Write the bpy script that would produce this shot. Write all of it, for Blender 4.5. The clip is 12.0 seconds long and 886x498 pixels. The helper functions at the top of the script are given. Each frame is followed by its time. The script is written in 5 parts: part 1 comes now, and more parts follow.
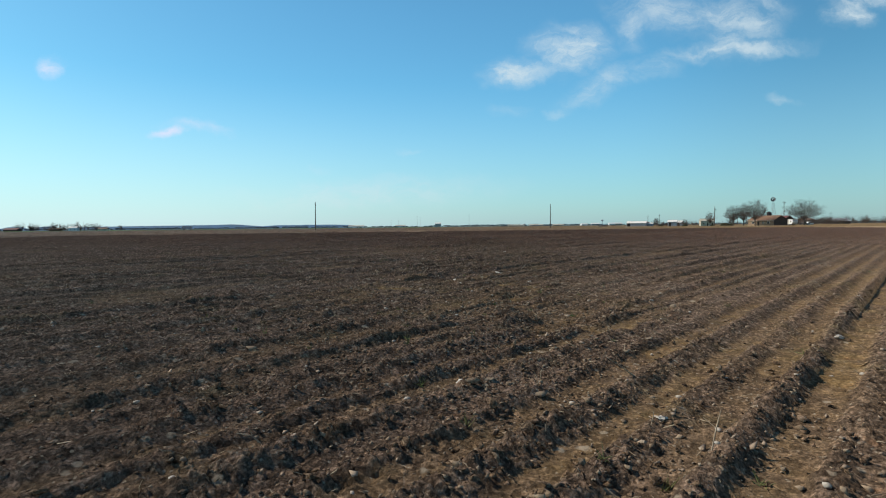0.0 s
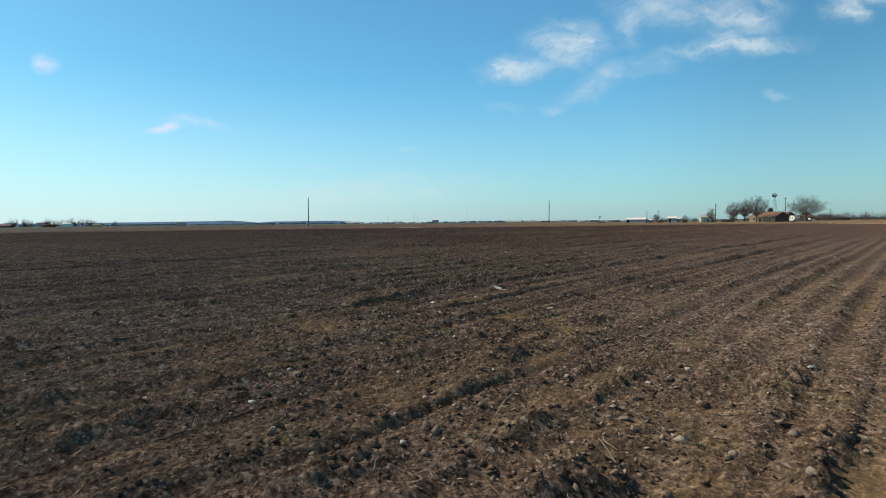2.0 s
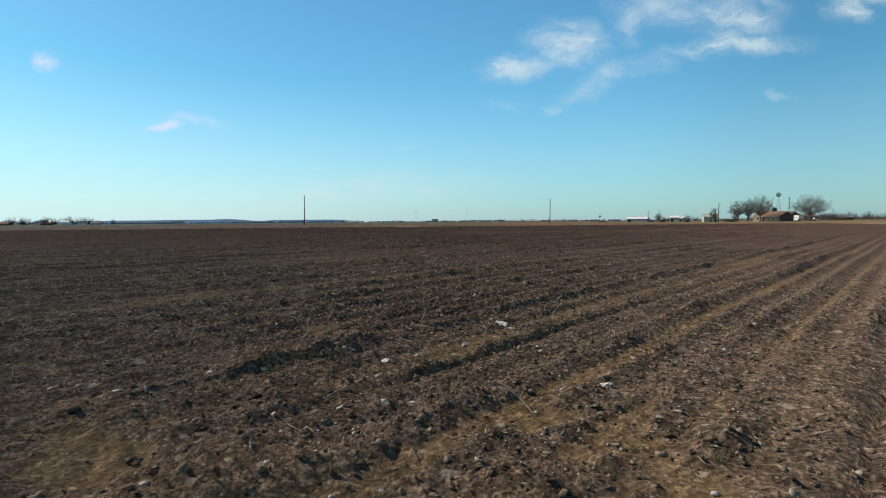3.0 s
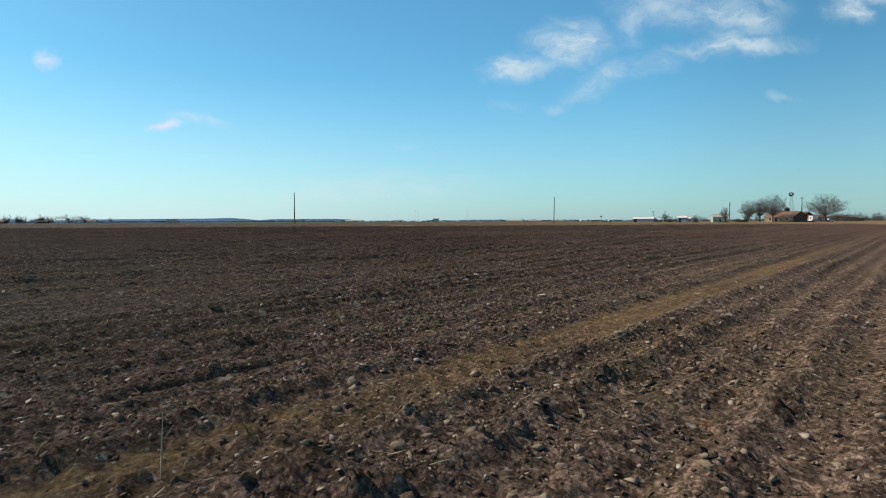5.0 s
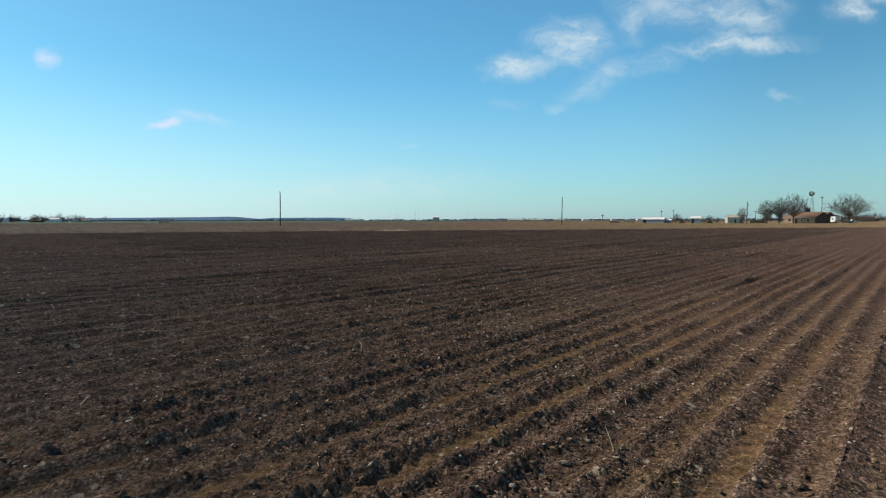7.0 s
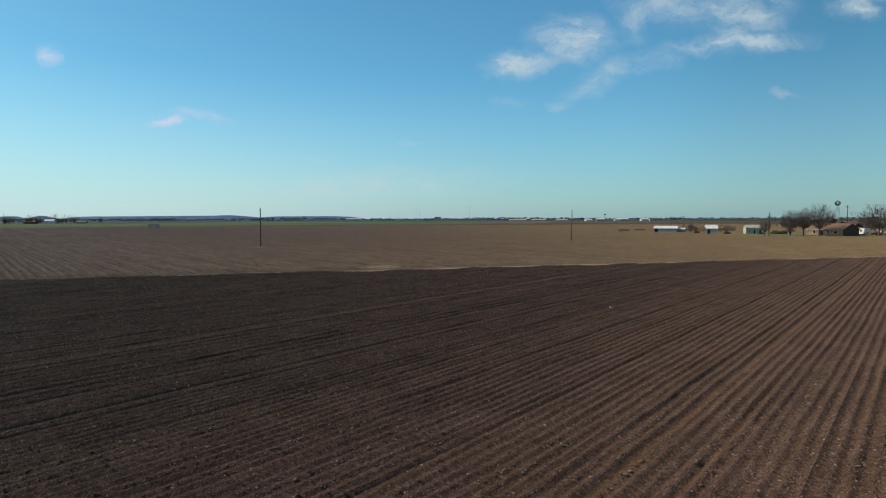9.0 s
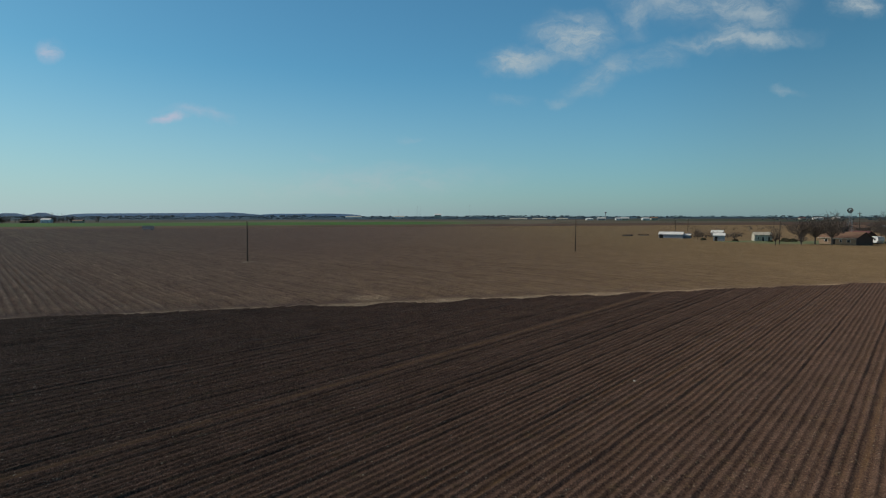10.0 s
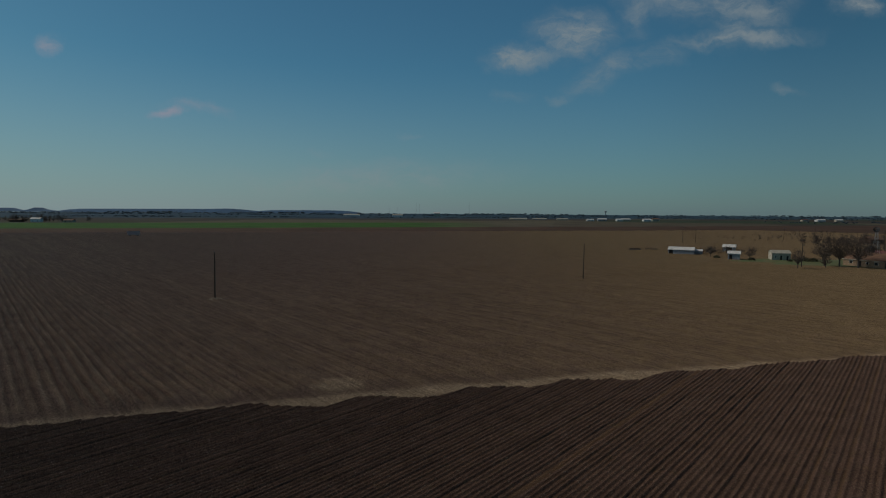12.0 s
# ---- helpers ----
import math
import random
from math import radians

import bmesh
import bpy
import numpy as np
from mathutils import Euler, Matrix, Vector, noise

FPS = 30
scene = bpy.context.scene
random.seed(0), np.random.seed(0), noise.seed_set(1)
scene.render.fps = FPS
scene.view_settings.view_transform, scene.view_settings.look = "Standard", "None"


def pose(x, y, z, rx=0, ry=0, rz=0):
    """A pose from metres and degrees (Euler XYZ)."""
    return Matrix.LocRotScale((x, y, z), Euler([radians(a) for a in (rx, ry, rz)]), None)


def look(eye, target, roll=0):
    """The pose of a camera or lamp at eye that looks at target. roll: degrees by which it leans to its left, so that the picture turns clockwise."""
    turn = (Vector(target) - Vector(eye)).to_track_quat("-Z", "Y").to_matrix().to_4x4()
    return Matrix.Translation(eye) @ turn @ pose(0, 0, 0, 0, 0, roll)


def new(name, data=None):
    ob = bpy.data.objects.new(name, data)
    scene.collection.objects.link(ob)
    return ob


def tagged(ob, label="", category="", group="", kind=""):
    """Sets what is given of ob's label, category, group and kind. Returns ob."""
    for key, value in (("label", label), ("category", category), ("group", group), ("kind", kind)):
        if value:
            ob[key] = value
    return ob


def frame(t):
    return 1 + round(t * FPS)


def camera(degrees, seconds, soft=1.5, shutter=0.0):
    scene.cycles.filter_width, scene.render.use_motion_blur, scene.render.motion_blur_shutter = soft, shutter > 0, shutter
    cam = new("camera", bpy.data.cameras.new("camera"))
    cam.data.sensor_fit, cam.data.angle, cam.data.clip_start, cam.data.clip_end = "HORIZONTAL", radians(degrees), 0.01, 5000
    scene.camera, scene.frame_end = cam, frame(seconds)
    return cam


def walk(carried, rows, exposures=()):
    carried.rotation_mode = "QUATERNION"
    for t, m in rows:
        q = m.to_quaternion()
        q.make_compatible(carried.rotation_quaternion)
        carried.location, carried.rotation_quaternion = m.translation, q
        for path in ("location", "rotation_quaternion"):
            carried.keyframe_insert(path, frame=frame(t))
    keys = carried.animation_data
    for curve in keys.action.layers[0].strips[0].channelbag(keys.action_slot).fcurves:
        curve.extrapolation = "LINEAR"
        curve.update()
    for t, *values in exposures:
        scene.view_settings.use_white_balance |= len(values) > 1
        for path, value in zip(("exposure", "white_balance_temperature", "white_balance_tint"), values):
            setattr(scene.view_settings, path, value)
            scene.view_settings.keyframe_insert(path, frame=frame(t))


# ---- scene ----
# the walk: a drone that skims a ploughed field and then climbs
cam = camera(80.0, 12.0, soft=1.1)
walk(cam, [
    (0, pose(0.00, 0.00, 1.28, 87.54, 0.57, -0.02)),
    (0.5, pose(0.01, 0.63, 1.26, 87.45, 0.62, -0.16)),
    (1, pose(0.04, 1.60, 1.27, 87.29, 0.64, -0.21)),
    (1.5, pose(0.16, 2.94, 1.25, 87.25, 0.57, -0.29)),
    (2, pose(0.40, 4.52, 1.24, 87.14, 0.54, -0.29)),
    (2.5, pose(0.61, 6.35, 1.21, 87.09, 0.45, -0.29)),
    (3, pose(0.76, 8.23, 1.20, 87.03, 0.40, -0.30)),
    (3.5, pose(0.92, 10.54, 1.13, 86.98, 0.33, -0.31)),
    (5.5, pose(1.78, 21.85, 1.04, 87.00, 0.18, -0.21)),
    (6, pose(1.85, 25.68, 1.35, 86.90, 0.16, -0.22)),
    (6.5, pose(1.90, 29.23, 1.75, 86.85, 0.12, -0.18)),
    (7, pose(2.01, 32.67, 1.96, 86.86, 0.15, -0.15)),
    (7.5, pose(2.15, 36.56, 2.53, 86.79, 0.24, -0.12)),
    (9.5, pose(3.23, 52.54, 9.72, 86.53, 0.08, 0.07)),
    (10, pose(3.60, 56.43, 11.67, 86.34, 0.01, 0.06)),
    (10.5, pose(3.91, 60.50, 13.52, 86.17, -0.10, 0.05)),
    (11, pose(4.21, 64.47, 15.46, 86.07, -0.17, 0.01)),
    (11.5, pose(4.50, 68.32, 17.46, 85.98, -0.31, -0.01)),
    (12, pose(4.74, 72.32, 19.34, 85.97, -0.37, -0.02)),
], exposures=[(0.0, 0.0), (7.5, 0.0), (9.5, -0.47), (10.5, -0.92), (11.0, -1.06), (11.5, -1.30), (12.0, -1.68)])

# ---- sky and sun ----
SUN_AZ, SUN_EL = radians(-72), radians(41)


def link(tree, a, b):
    tree.links.new(a, b)


def math_node(tree, op, a, b=None, clamp=False):
    n = tree.nodes.new("ShaderNodeMath")
    n.operation, n.use_clamp = op, clamp
    for i, val in enumerate((a, b)):
        if val is None:
            continue
        if isinstance(val, (int, float)):
            n.inputs[i].default_value = val
        else:
            link(tree, val, n.inputs[i])
    return n.outputs[0]


def noise_node(tree, vec, scale, detail=4.0, rough=0.55, distort=0.0):
    n = tree.nodes.new("ShaderNodeTexNoise")
    n.inputs["Scale"].default_value, n.inputs["Detail"].default_value = scale, detail
    n.inputs["Roughness"].default_value, n.inputs["Distortion"].default_value = rough, distort
    if vec is not None:
        link(tree, vec, n.inputs["Vector"])
    return n


def range_node(tree, val, lo, hi, a=0.0, b=1.0, smooth=True):
    n = tree.nodes.new("ShaderNodeMapRange")
    n.interpolation_type = "SMOOTHSTEP" if smooth else "LINEAR"
    link(tree, val, n.inputs[0])
    for i, x in enumerate((lo, hi, a, b)):
        n.inputs[i + 1].default_value = x
    return n.outputs[0]


def mix_color(tree, fac, a, b, blend="MIX"):
    n = tree.nodes.new("ShaderNodeMix")
    n.data_type, n.blend_type = "RGBA", blend
    for sock, val in ((n.inputs[0], fac), (n.inputs[6], a), (n.inputs[7], b)):
        if isinstance(val, (int, float)):
            sock.default_value = val
        elif isinstance(val, tuple):
            sock.default_value = (*val, 1.0)
        else:
            link(tree, val, sock)
    return n.outputs[2]


# wisps: across, up, half width, half height, lean in degrees, strength (tangents of the angles from straight ahead)
CLOUDS = [
    (0.139, 0.292, 0.062, 0.027, 8, 1), (0.242, 0.328, 0.071, 0.044, 5, 0.95), (0.234, 0.354, 0.032, 0.025, 0, 0.6), (0.215, 0.296, 0.076, 0.017, 0, 0.5),
    (0.419, 0.393, 0.117, 0.034, -12, 0.62), (0.542, 0.378, 0.089, 0.032, -18, 0.8), (0.590, 0.410, 0.062, 0.032, -30, 0.5), (0.542, 0.321, 0.129, 0.017, 3, 0.8),
    (0.542, 0.340, 0.042, 0.042, 0, 0.65), (0.358, 0.374, 0.032, 0.044, 0, 0.55), (0.301, 0.261, 0.081, 0.027, 25, 0.5), (0.392, 0.288, 0.057, 0.020, 25, 0.45),
    (0.756, 0.387, 0.044, 0.025, 0, 1), (0.788, 0.415, 0.079, 0.022, -4, 0.65), (0.124, 0.218, 0.037, 0.011, 0, 0.25), (0.212, 0.215, 0.018, 0.010, 0, 0.3),
    (0.643, 0.238, 0.027, 0.009, -15, 0.35), (-0.732, 0.303, 0.025, 0.020, 0, 1), (-0.515, 0.181, 0.027, 0.010, 3, 1.1), (-0.459, 0.191, 0.057, 0.012, -8, 0.5),
    (-0.063, 0.139, 0.025, 0.007, 0, 0.25), (-0.240, 0.106, 0.027, 0.007, 0, 0.2), (-0.154, 0.063, 0.246, 0.027, 2, 0.5),
]


def build_world():
    world = bpy.data.worlds.new("sky")
    scene.world = world
    world.use_nodes = True
    tree = world.node_tree
    tree.nodes.clear()
    sky = tree.nodes.new("ShaderNodeTexSky")
    sky.sky_type, sky.sun_disc = "NISHITA", False
    sky.sun_elevation, sky.sun_rotation = SUN_EL, SUN_AZ
    sky.air_density, sky.dust_density, sky.ozone_density = 1.0, 0.5, 3.0
    co = tree.nodes.new("ShaderNodeTexCoord").outputs["Generated"]
    sep = tree.nodes.new("ShaderNodeSeparateXYZ")
    link(tree, co, sep.inputs[0])
    ahead = math_node(tree, "MAXIMUM", sep.outputs["Y"], 0.02)
    flat = tree.nodes.new("ShaderNodeCombineXYZ")
    link(tree, math_node(tree, "DIVIDE", sep.outputs["X"], ahead), flat.inputs[0])
    link(tree, math_node(tree, "DIVIDE", sep.outputs["Z"], ahead), flat.inputs[1])
    # bend the outlines of the wisps
    warp = noise_node(tree, flat.outputs[0], 9.0, 5.0, 0.6)
    off = tree.nodes.new("ShaderNodeVectorMath")
    off.operation = "MULTIPLY_ADD"
    link(tree, warp.outputs["Color"], off.inputs[0])
    off.inputs[1].default_value, off.inputs[2].default_value = (0.12, 0.075, 0.0), (-0.06, -0.0375, 0.0)
    bent = tree.nodes.new("ShaderNodeVectorMath")
    bent.operation = "ADD"
    link(tree, flat.outputs[0], bent.inputs[0])
    link(tree, off.outputs[0], bent.inputs[1])
    total = None
    for cx, cy, a, b, lean, power in CLOUDS:
        m = tree.nodes.new("ShaderNodeMapping")
        m.vector_type = "TEXTURE"
        m.inputs["Location"].default_value = (cx, cy, 0)
        m.inputs["Rotation"].default_value = (0, 0, radians(lean))
        m.inputs["Scale"].default_value = (a, b, 1)
        link(tree, bent.outputs[0], m.inputs["Vector"])
        length = tree.nodes.new("ShaderNodeVectorMath")
        length.operation = "LENGTH"
        link(tree, m.outputs[0], length.inputs[0])
        blob = range_node(tree, length.outputs["Value"], 0.0, 1.5, power, 0.0)
        total = blob if total is None else math_node(tree, "MAXIMUM", total, blob)
    stretch = tree.nodes.new("ShaderNodeMapping")
    stretch.inputs["Scale"].default_value = (1.0, 2.2, 1.0)
    stretch.inputs["Rotation"].default_value = (0, 0, radians(-12))
    link(tree, bent.outputs[0], stretch.inputs["Vector"])
    fleece = range_node(tree, noise_node(tree, stretch.outputs[0], 13.0, 8.0, 0.66).outputs["Fac"], 0.32, 0.70, 0.16, 1.0)
    mask = math_node(tree, "MULTIPLY", total, fleece)
    front = math_node(tree, "MULTIPLY", mask, range_node(tree, sep.outputs["Y"], 0.05, 0.2))
    # the cyan of the lower sky gives way to a plainer blue overhead
    cast = mix_color(tree, range_node(tree, sep.outputs["Z"], 0.36, 0.70), (0.66, 1.26, 1.28), (0.56, 0.60, 0.58))
    even = range_node(tree, sep.outputs["X"], -0.75, 0.30, 0.90, 1.12)
    even = math_node(tree, "MULTIPLY", even, range_node(tree, sep.outputs["X"], 0.30, 0.62, 1.0, 0.80))
    wash = tree.nodes.new("ShaderNodeCombineColor")
    for i in range(3):
        link(tree, even, wash.inputs[i])
    tint = mix_color(tree, 1.0, mix_color(tree, 1.0, sky.outputs[0], cast, "MULTIPLY"), wash.outputs[0], "MULTIPLY")
    level = math_node(tree, "POWER", range_node(tree, sep.outputs["Z"], -0.02, 0.26, 1.0, 0.0, False), 1.4)
    side = range_node(tree, sep.outputs["X"], -0.75, 0.75, 0.9, 0.62)
    air = mix_color(tree, range_node(tree, sep.outputs["X"], -0.7, 0.5), (6.2, 7.7, 8.5), (3.4, 4.4, 5.4))
    hazy = mix_color(tree, math_node(tree, "MULTIPLY", level, side), tint, air)
    cloudy = mix_color(tree, front, hazy, (6.2, 7.2, 7.6), "LIGHTEN")
    bg = tree.nodes.new("ShaderNodeBackground")
    bg.inputs["Strength"].default_value = 0.11
    link(tree, cloudy, bg.inputs["Color"])
    out = tree.nodes.new("ShaderNodeOutputWorld")
    link(tree, bg.outputs[0], out.inputs[0])


build_world()
to_sun = Vector((math.sin(SUN_AZ) * math.cos(SUN_EL), math.cos(SUN_AZ) * math.cos(SUN_EL), math.sin(SUN_EL)))
sun = new("sun", bpy.data.lights.new("sun", "SUN"))
sun.data.energy, sun.data.angle, sun.data.color = 5.0, radians(0.55), (1.0, 0.90, 0.76)
sun.matrix_world = look(to_sun * 200, (0, 0, 0))


# ---- materials ----
ROW = radians(42.5)                                       # the ploughed rows, right of straight ahead
FAR_ROW = radians(-42.5)                                  # the rows beyond the track
PITCH, FAR_PITCH = 0.46, 1.1


def material(name, base, rough=0.85, metal=0.0, other=None, scale=6.0, spread=(0.35, 0.65), bump=0.0, bump_scale=40.0, space="Object"):
    """Two-tone surface with grain: base and other mixed by noise, finer noise on the value, optional relief."""
    mat = bpy.data.materials.new(name)
    mat.use_nodes = True
    tree = mat.node_tree
    shader = tree.nodes["Principled BSDF"]
    shader.inputs["Roughness"].default_value, shader.inputs["Metallic"].default_value = rough, metal
    if space == "World":
        co = tree.nodes.new("ShaderNodeNewGeometry").outputs["Position"]
    else:
        co = tree.nodes.new("ShaderNodeTexCoord").outputs[space]
    wide = range_node(tree, noise_node(tree, co, scale, 5.0).outputs["Fac"], *spread)
    other = other or tuple(c * 0.72 for c in base)
    col = mix_color(tree, wide, base, other)
    fine = range_node(tree, noise_node(tree, co, scale * 7, 4.0).outputs["Fac"], 0.25, 0.75, 0.78, 1.2)
    grain = tree.nodes.new("ShaderNodeCombineColor")
    for i in range(3):
        link(tree, fine, grain.inputs[i])
    link(tree, mix_color(tree, 1.0, col, grain.outputs[0], "MULTIPLY"), shader.inputs["Base Color"])
    if bump:
        b = tree.nodes.new("ShaderNodeBump")
        b.inputs["Strength"].default_value, b.inputs["Distance"].default_value = bump, 0.02
        link(tree, noise_node(tree, co, bump_scale, 5.0, 0.65).outputs["Fac"], b.inputs["Height"])
        link(tree, b.outputs[0], shader.inputs["Normal"])
    return mat


def soil_material(name, dark, mid, tan, crumb=26.0, relief=0.9, depth=0.03, pale=0.0, drift=None, islands=False, mosaic=1.0, streak=None, far_shade=None, lane_size=(14.0, 0.55), lane_range=(0.6, 1.45), fine_range=(0.5, 1.55)):
    """Tilled soil: 'sand' (0 to 1 on the mesh) brings out the sandy furrow floor; crumbs, dark patches and pale specks
    on top.
    """
    mat = bpy.data.materials.new(name)
    mat.use_nodes = True
    tree = mat.node_tree
    shader = tree.nodes["Principled BSDF"]
    shader.inputs["Roughness"].default_value = 0.9
    shader.inputs["Specular IOR Level"].default_value = 0.04
    shader.inputs["Diffuse Roughness"].default_value = 1.0
    co = tree.nodes.new("ShaderNodeNewGeometry").outputs["Position"]
    sand = tree.nodes.new("ShaderNodeAttribute")
    sand.attribute_name = "sand"
    broad = range_node(tree, noise_node(tree, co, 0.35, 5.0, 0.6).outputs["Fac"], 0.36, 0.64)
    small = range_node(tree, noise_node(tree, co, 4.5, 5.0, 0.65).outputs["Fac"], 0.35, 0.65)
    base = mix_color(tree, math_node(tree, "MULTIPLY", broad, 0.75), dark, mid)
    base = mix_color(tree, math_node(tree, "MULTIPLY", small, 0.5), base, mid)
    if drift:
        # dry stubble thickens towards the farmyard
        place = tree.nodes.new("ShaderNodeSeparateXYZ")
        link(tree, co, place.inputs[0])
        lane = math_node(tree, "ADD", place.outputs["X"], math_node(tree, "MULTIPLY", math_node(tree, "SUBTRACT", broad, 0.5), 40.0))
        share = math_node(tree, "MULTIPLY", range_node(tree, lane, -60.0, 110.0), math_node(tree, "ADD", math_node(tree, "MULTIPLY", small, 0.4), 0.55))
        base = mix_color(tree, share, base, drift)
    keep = math_node(tree, "ADD", math_node(tree, "MULTIPLY", small, 0.5), 0.6)
    base = mix_color(tree, math_node(tree, "MULTIPLY", sand.outputs["Fac"], keep, clamp=True), base, tan)
    if far_shade:
        # olive bloom and rusty leaf litter in patches
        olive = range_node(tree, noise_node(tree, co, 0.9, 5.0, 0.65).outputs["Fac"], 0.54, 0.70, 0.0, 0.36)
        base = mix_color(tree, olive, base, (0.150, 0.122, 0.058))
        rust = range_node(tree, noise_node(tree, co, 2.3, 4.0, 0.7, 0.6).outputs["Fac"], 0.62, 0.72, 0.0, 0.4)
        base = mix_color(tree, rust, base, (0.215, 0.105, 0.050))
        # clod shade painted into the colour, darker further down the field
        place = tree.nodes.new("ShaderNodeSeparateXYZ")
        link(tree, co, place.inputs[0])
        dimming = range_node(tree, math_node(tree, "ADD", place.outputs["Y"], math_node(tree, "MULTIPLY", broad, 9.0)), 14.0, 62.0, 1.0, far_shade)
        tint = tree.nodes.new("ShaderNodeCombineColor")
        link(tree, math_node(tree, "POWER", dimming, 0.7), tint.inputs[0])
        link(tree, dimming, tint.inputs[1])
        link(tree, dimming, tint.inputs[2])
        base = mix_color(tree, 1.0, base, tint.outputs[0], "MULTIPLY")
    fine_n = noise_node(tree, co, crumb, 6.0, 0.72)
    fine = range_node(tree, fine_n.outputs["Fac"], 0.34, 0.68, *fine_range)
    if far_shade:
        fine = math_node(tree, "MULTIPLY", fine, range_node(tree, noise_node(tree, co, 5.5, 3.0, 0.75).outputs["Fac"], 0.33, 0.67, 0.66, 1.34))
    for per_m, lo, hi in ((crumb * 0.75, 0.62, 1.45), (crumb * 2.1, 0.6, 1.5)):
        bits = tree.nodes.new("ShaderNodeTexVoronoi")
        bits.inputs["Scale"].default_value = per_m
        link(tree, co, bits.inputs["Vector"])
        tone = tree.nodes.new("ShaderNodeSeparateColor")
        link(tree, bits.outputs["Color"], tone.inputs[0])
        fine = math_node(tree, "MULTIPLY", fine, range_node(tree, tone.outputs[1], 0.0, 1.0, 1 + (lo - 1) * mosaic, 1 + (hi - 1) * mosaic, False))
    if streak is not None:
        # tillage streaks that run with the rows
        lane = tree.nodes.new("ShaderNodeMapping")
        lane.vector_type = "TEXTURE"
        lane.inputs["Rotation"].default_value = (0, 0, math.pi / 2 - streak)
        lane.inputs["Scale"].default_value = (*lane_size, 1.0)
        link(tree, co, lane.inputs["Vector"])
        fine = math_node(tree, "MULTIPLY", fine, range_node(tree, noise_node(tree, lane.outputs[0], 1.0, 5.0, 0.7).outputs["Fac"], 0.3, 0.7, *lane_range))
    # the sandy floors are smoother than the broken soil
    calm = range_node(tree, sand.outputs["Fac"], 0.0, 0.8, 1.0, 0.55 if far_shade else 1.0, False)
    fine = math_node(tree, "ADD", math_node(tree, "MULTIPLY", math_node(tree, "SUBTRACT", fine, 1.0), calm), 1.0)
    grain = tree.nodes.new("ShaderNodeCombineColor")
    for i in range(3):
        link(tree, fine, grain.inputs[i])
    base = mix_color(tree, 1.0, base, grain.outputs[0], "MULTIPLY")
    if islands:
        # dry grey-tan crumbs among the dark ones
        lot = tree.nodes.new("ShaderNodeNewGeometry").outputs["Random Per Island"]
        base = mix_color(tree, range_node(tree, lot, 0.55, 1.0, 0.0, 0.85), base, (0.36, 0.285, 0.205))
    if pale:
        # scattered flecks of chaff and lime
        for per_m, share in ((5.0, 0.955), (9.0, 0.90), (24.0, 0.86)):
            fleck = tree.nodes.new("ShaderNodeTexVoronoi")
            fleck.inputs["Scale"].default_value = per_m
            link(tree, co, fleck.inputs["Vector"])
            parts = tree.nodes.new("ShaderNodeSeparateColor")
            link(tree, fleck.outputs["Color"], parts.inputs[0])
            on = math_node(tree, "MULTIPLY", math_node(tree, "GREATER_THAN", parts.outputs[0], share), range_node(tree, fleck.outputs["Distance"], 0.16, 0.30, 1.0, 0.0))
            base = mix_color(tree, math_node(tree, "MULTIPLY", on, pale), base, (0.40, 0.34, 0.26))
    link(tree, base, shader.inputs["Base Color"])
    cells = tree.nodes.new("ShaderNodeTexVoronoi")
    cells.inputs["Scale"].default_value = crumb * 0.9
    link(tree, co, cells.inputs["Vector"])
    height = math_node(tree, "SUBTRACT", fine_n.outputs["Fac"], math_node(tree, "MULTIPLY", cells.outputs["Distance"], 0.6))
    b = tree.nodes.new("ShaderNodeBump")
    b.inputs["Distance"].default_value = depth
    link(tree, math_node(tree, "MULTIPLY", calm, relief), b.inputs["Strength"])
    link(tree, height, b.inputs["Height"])
    link(tree, b.outputs[0], shader.inputs["Normal"])
    return mat


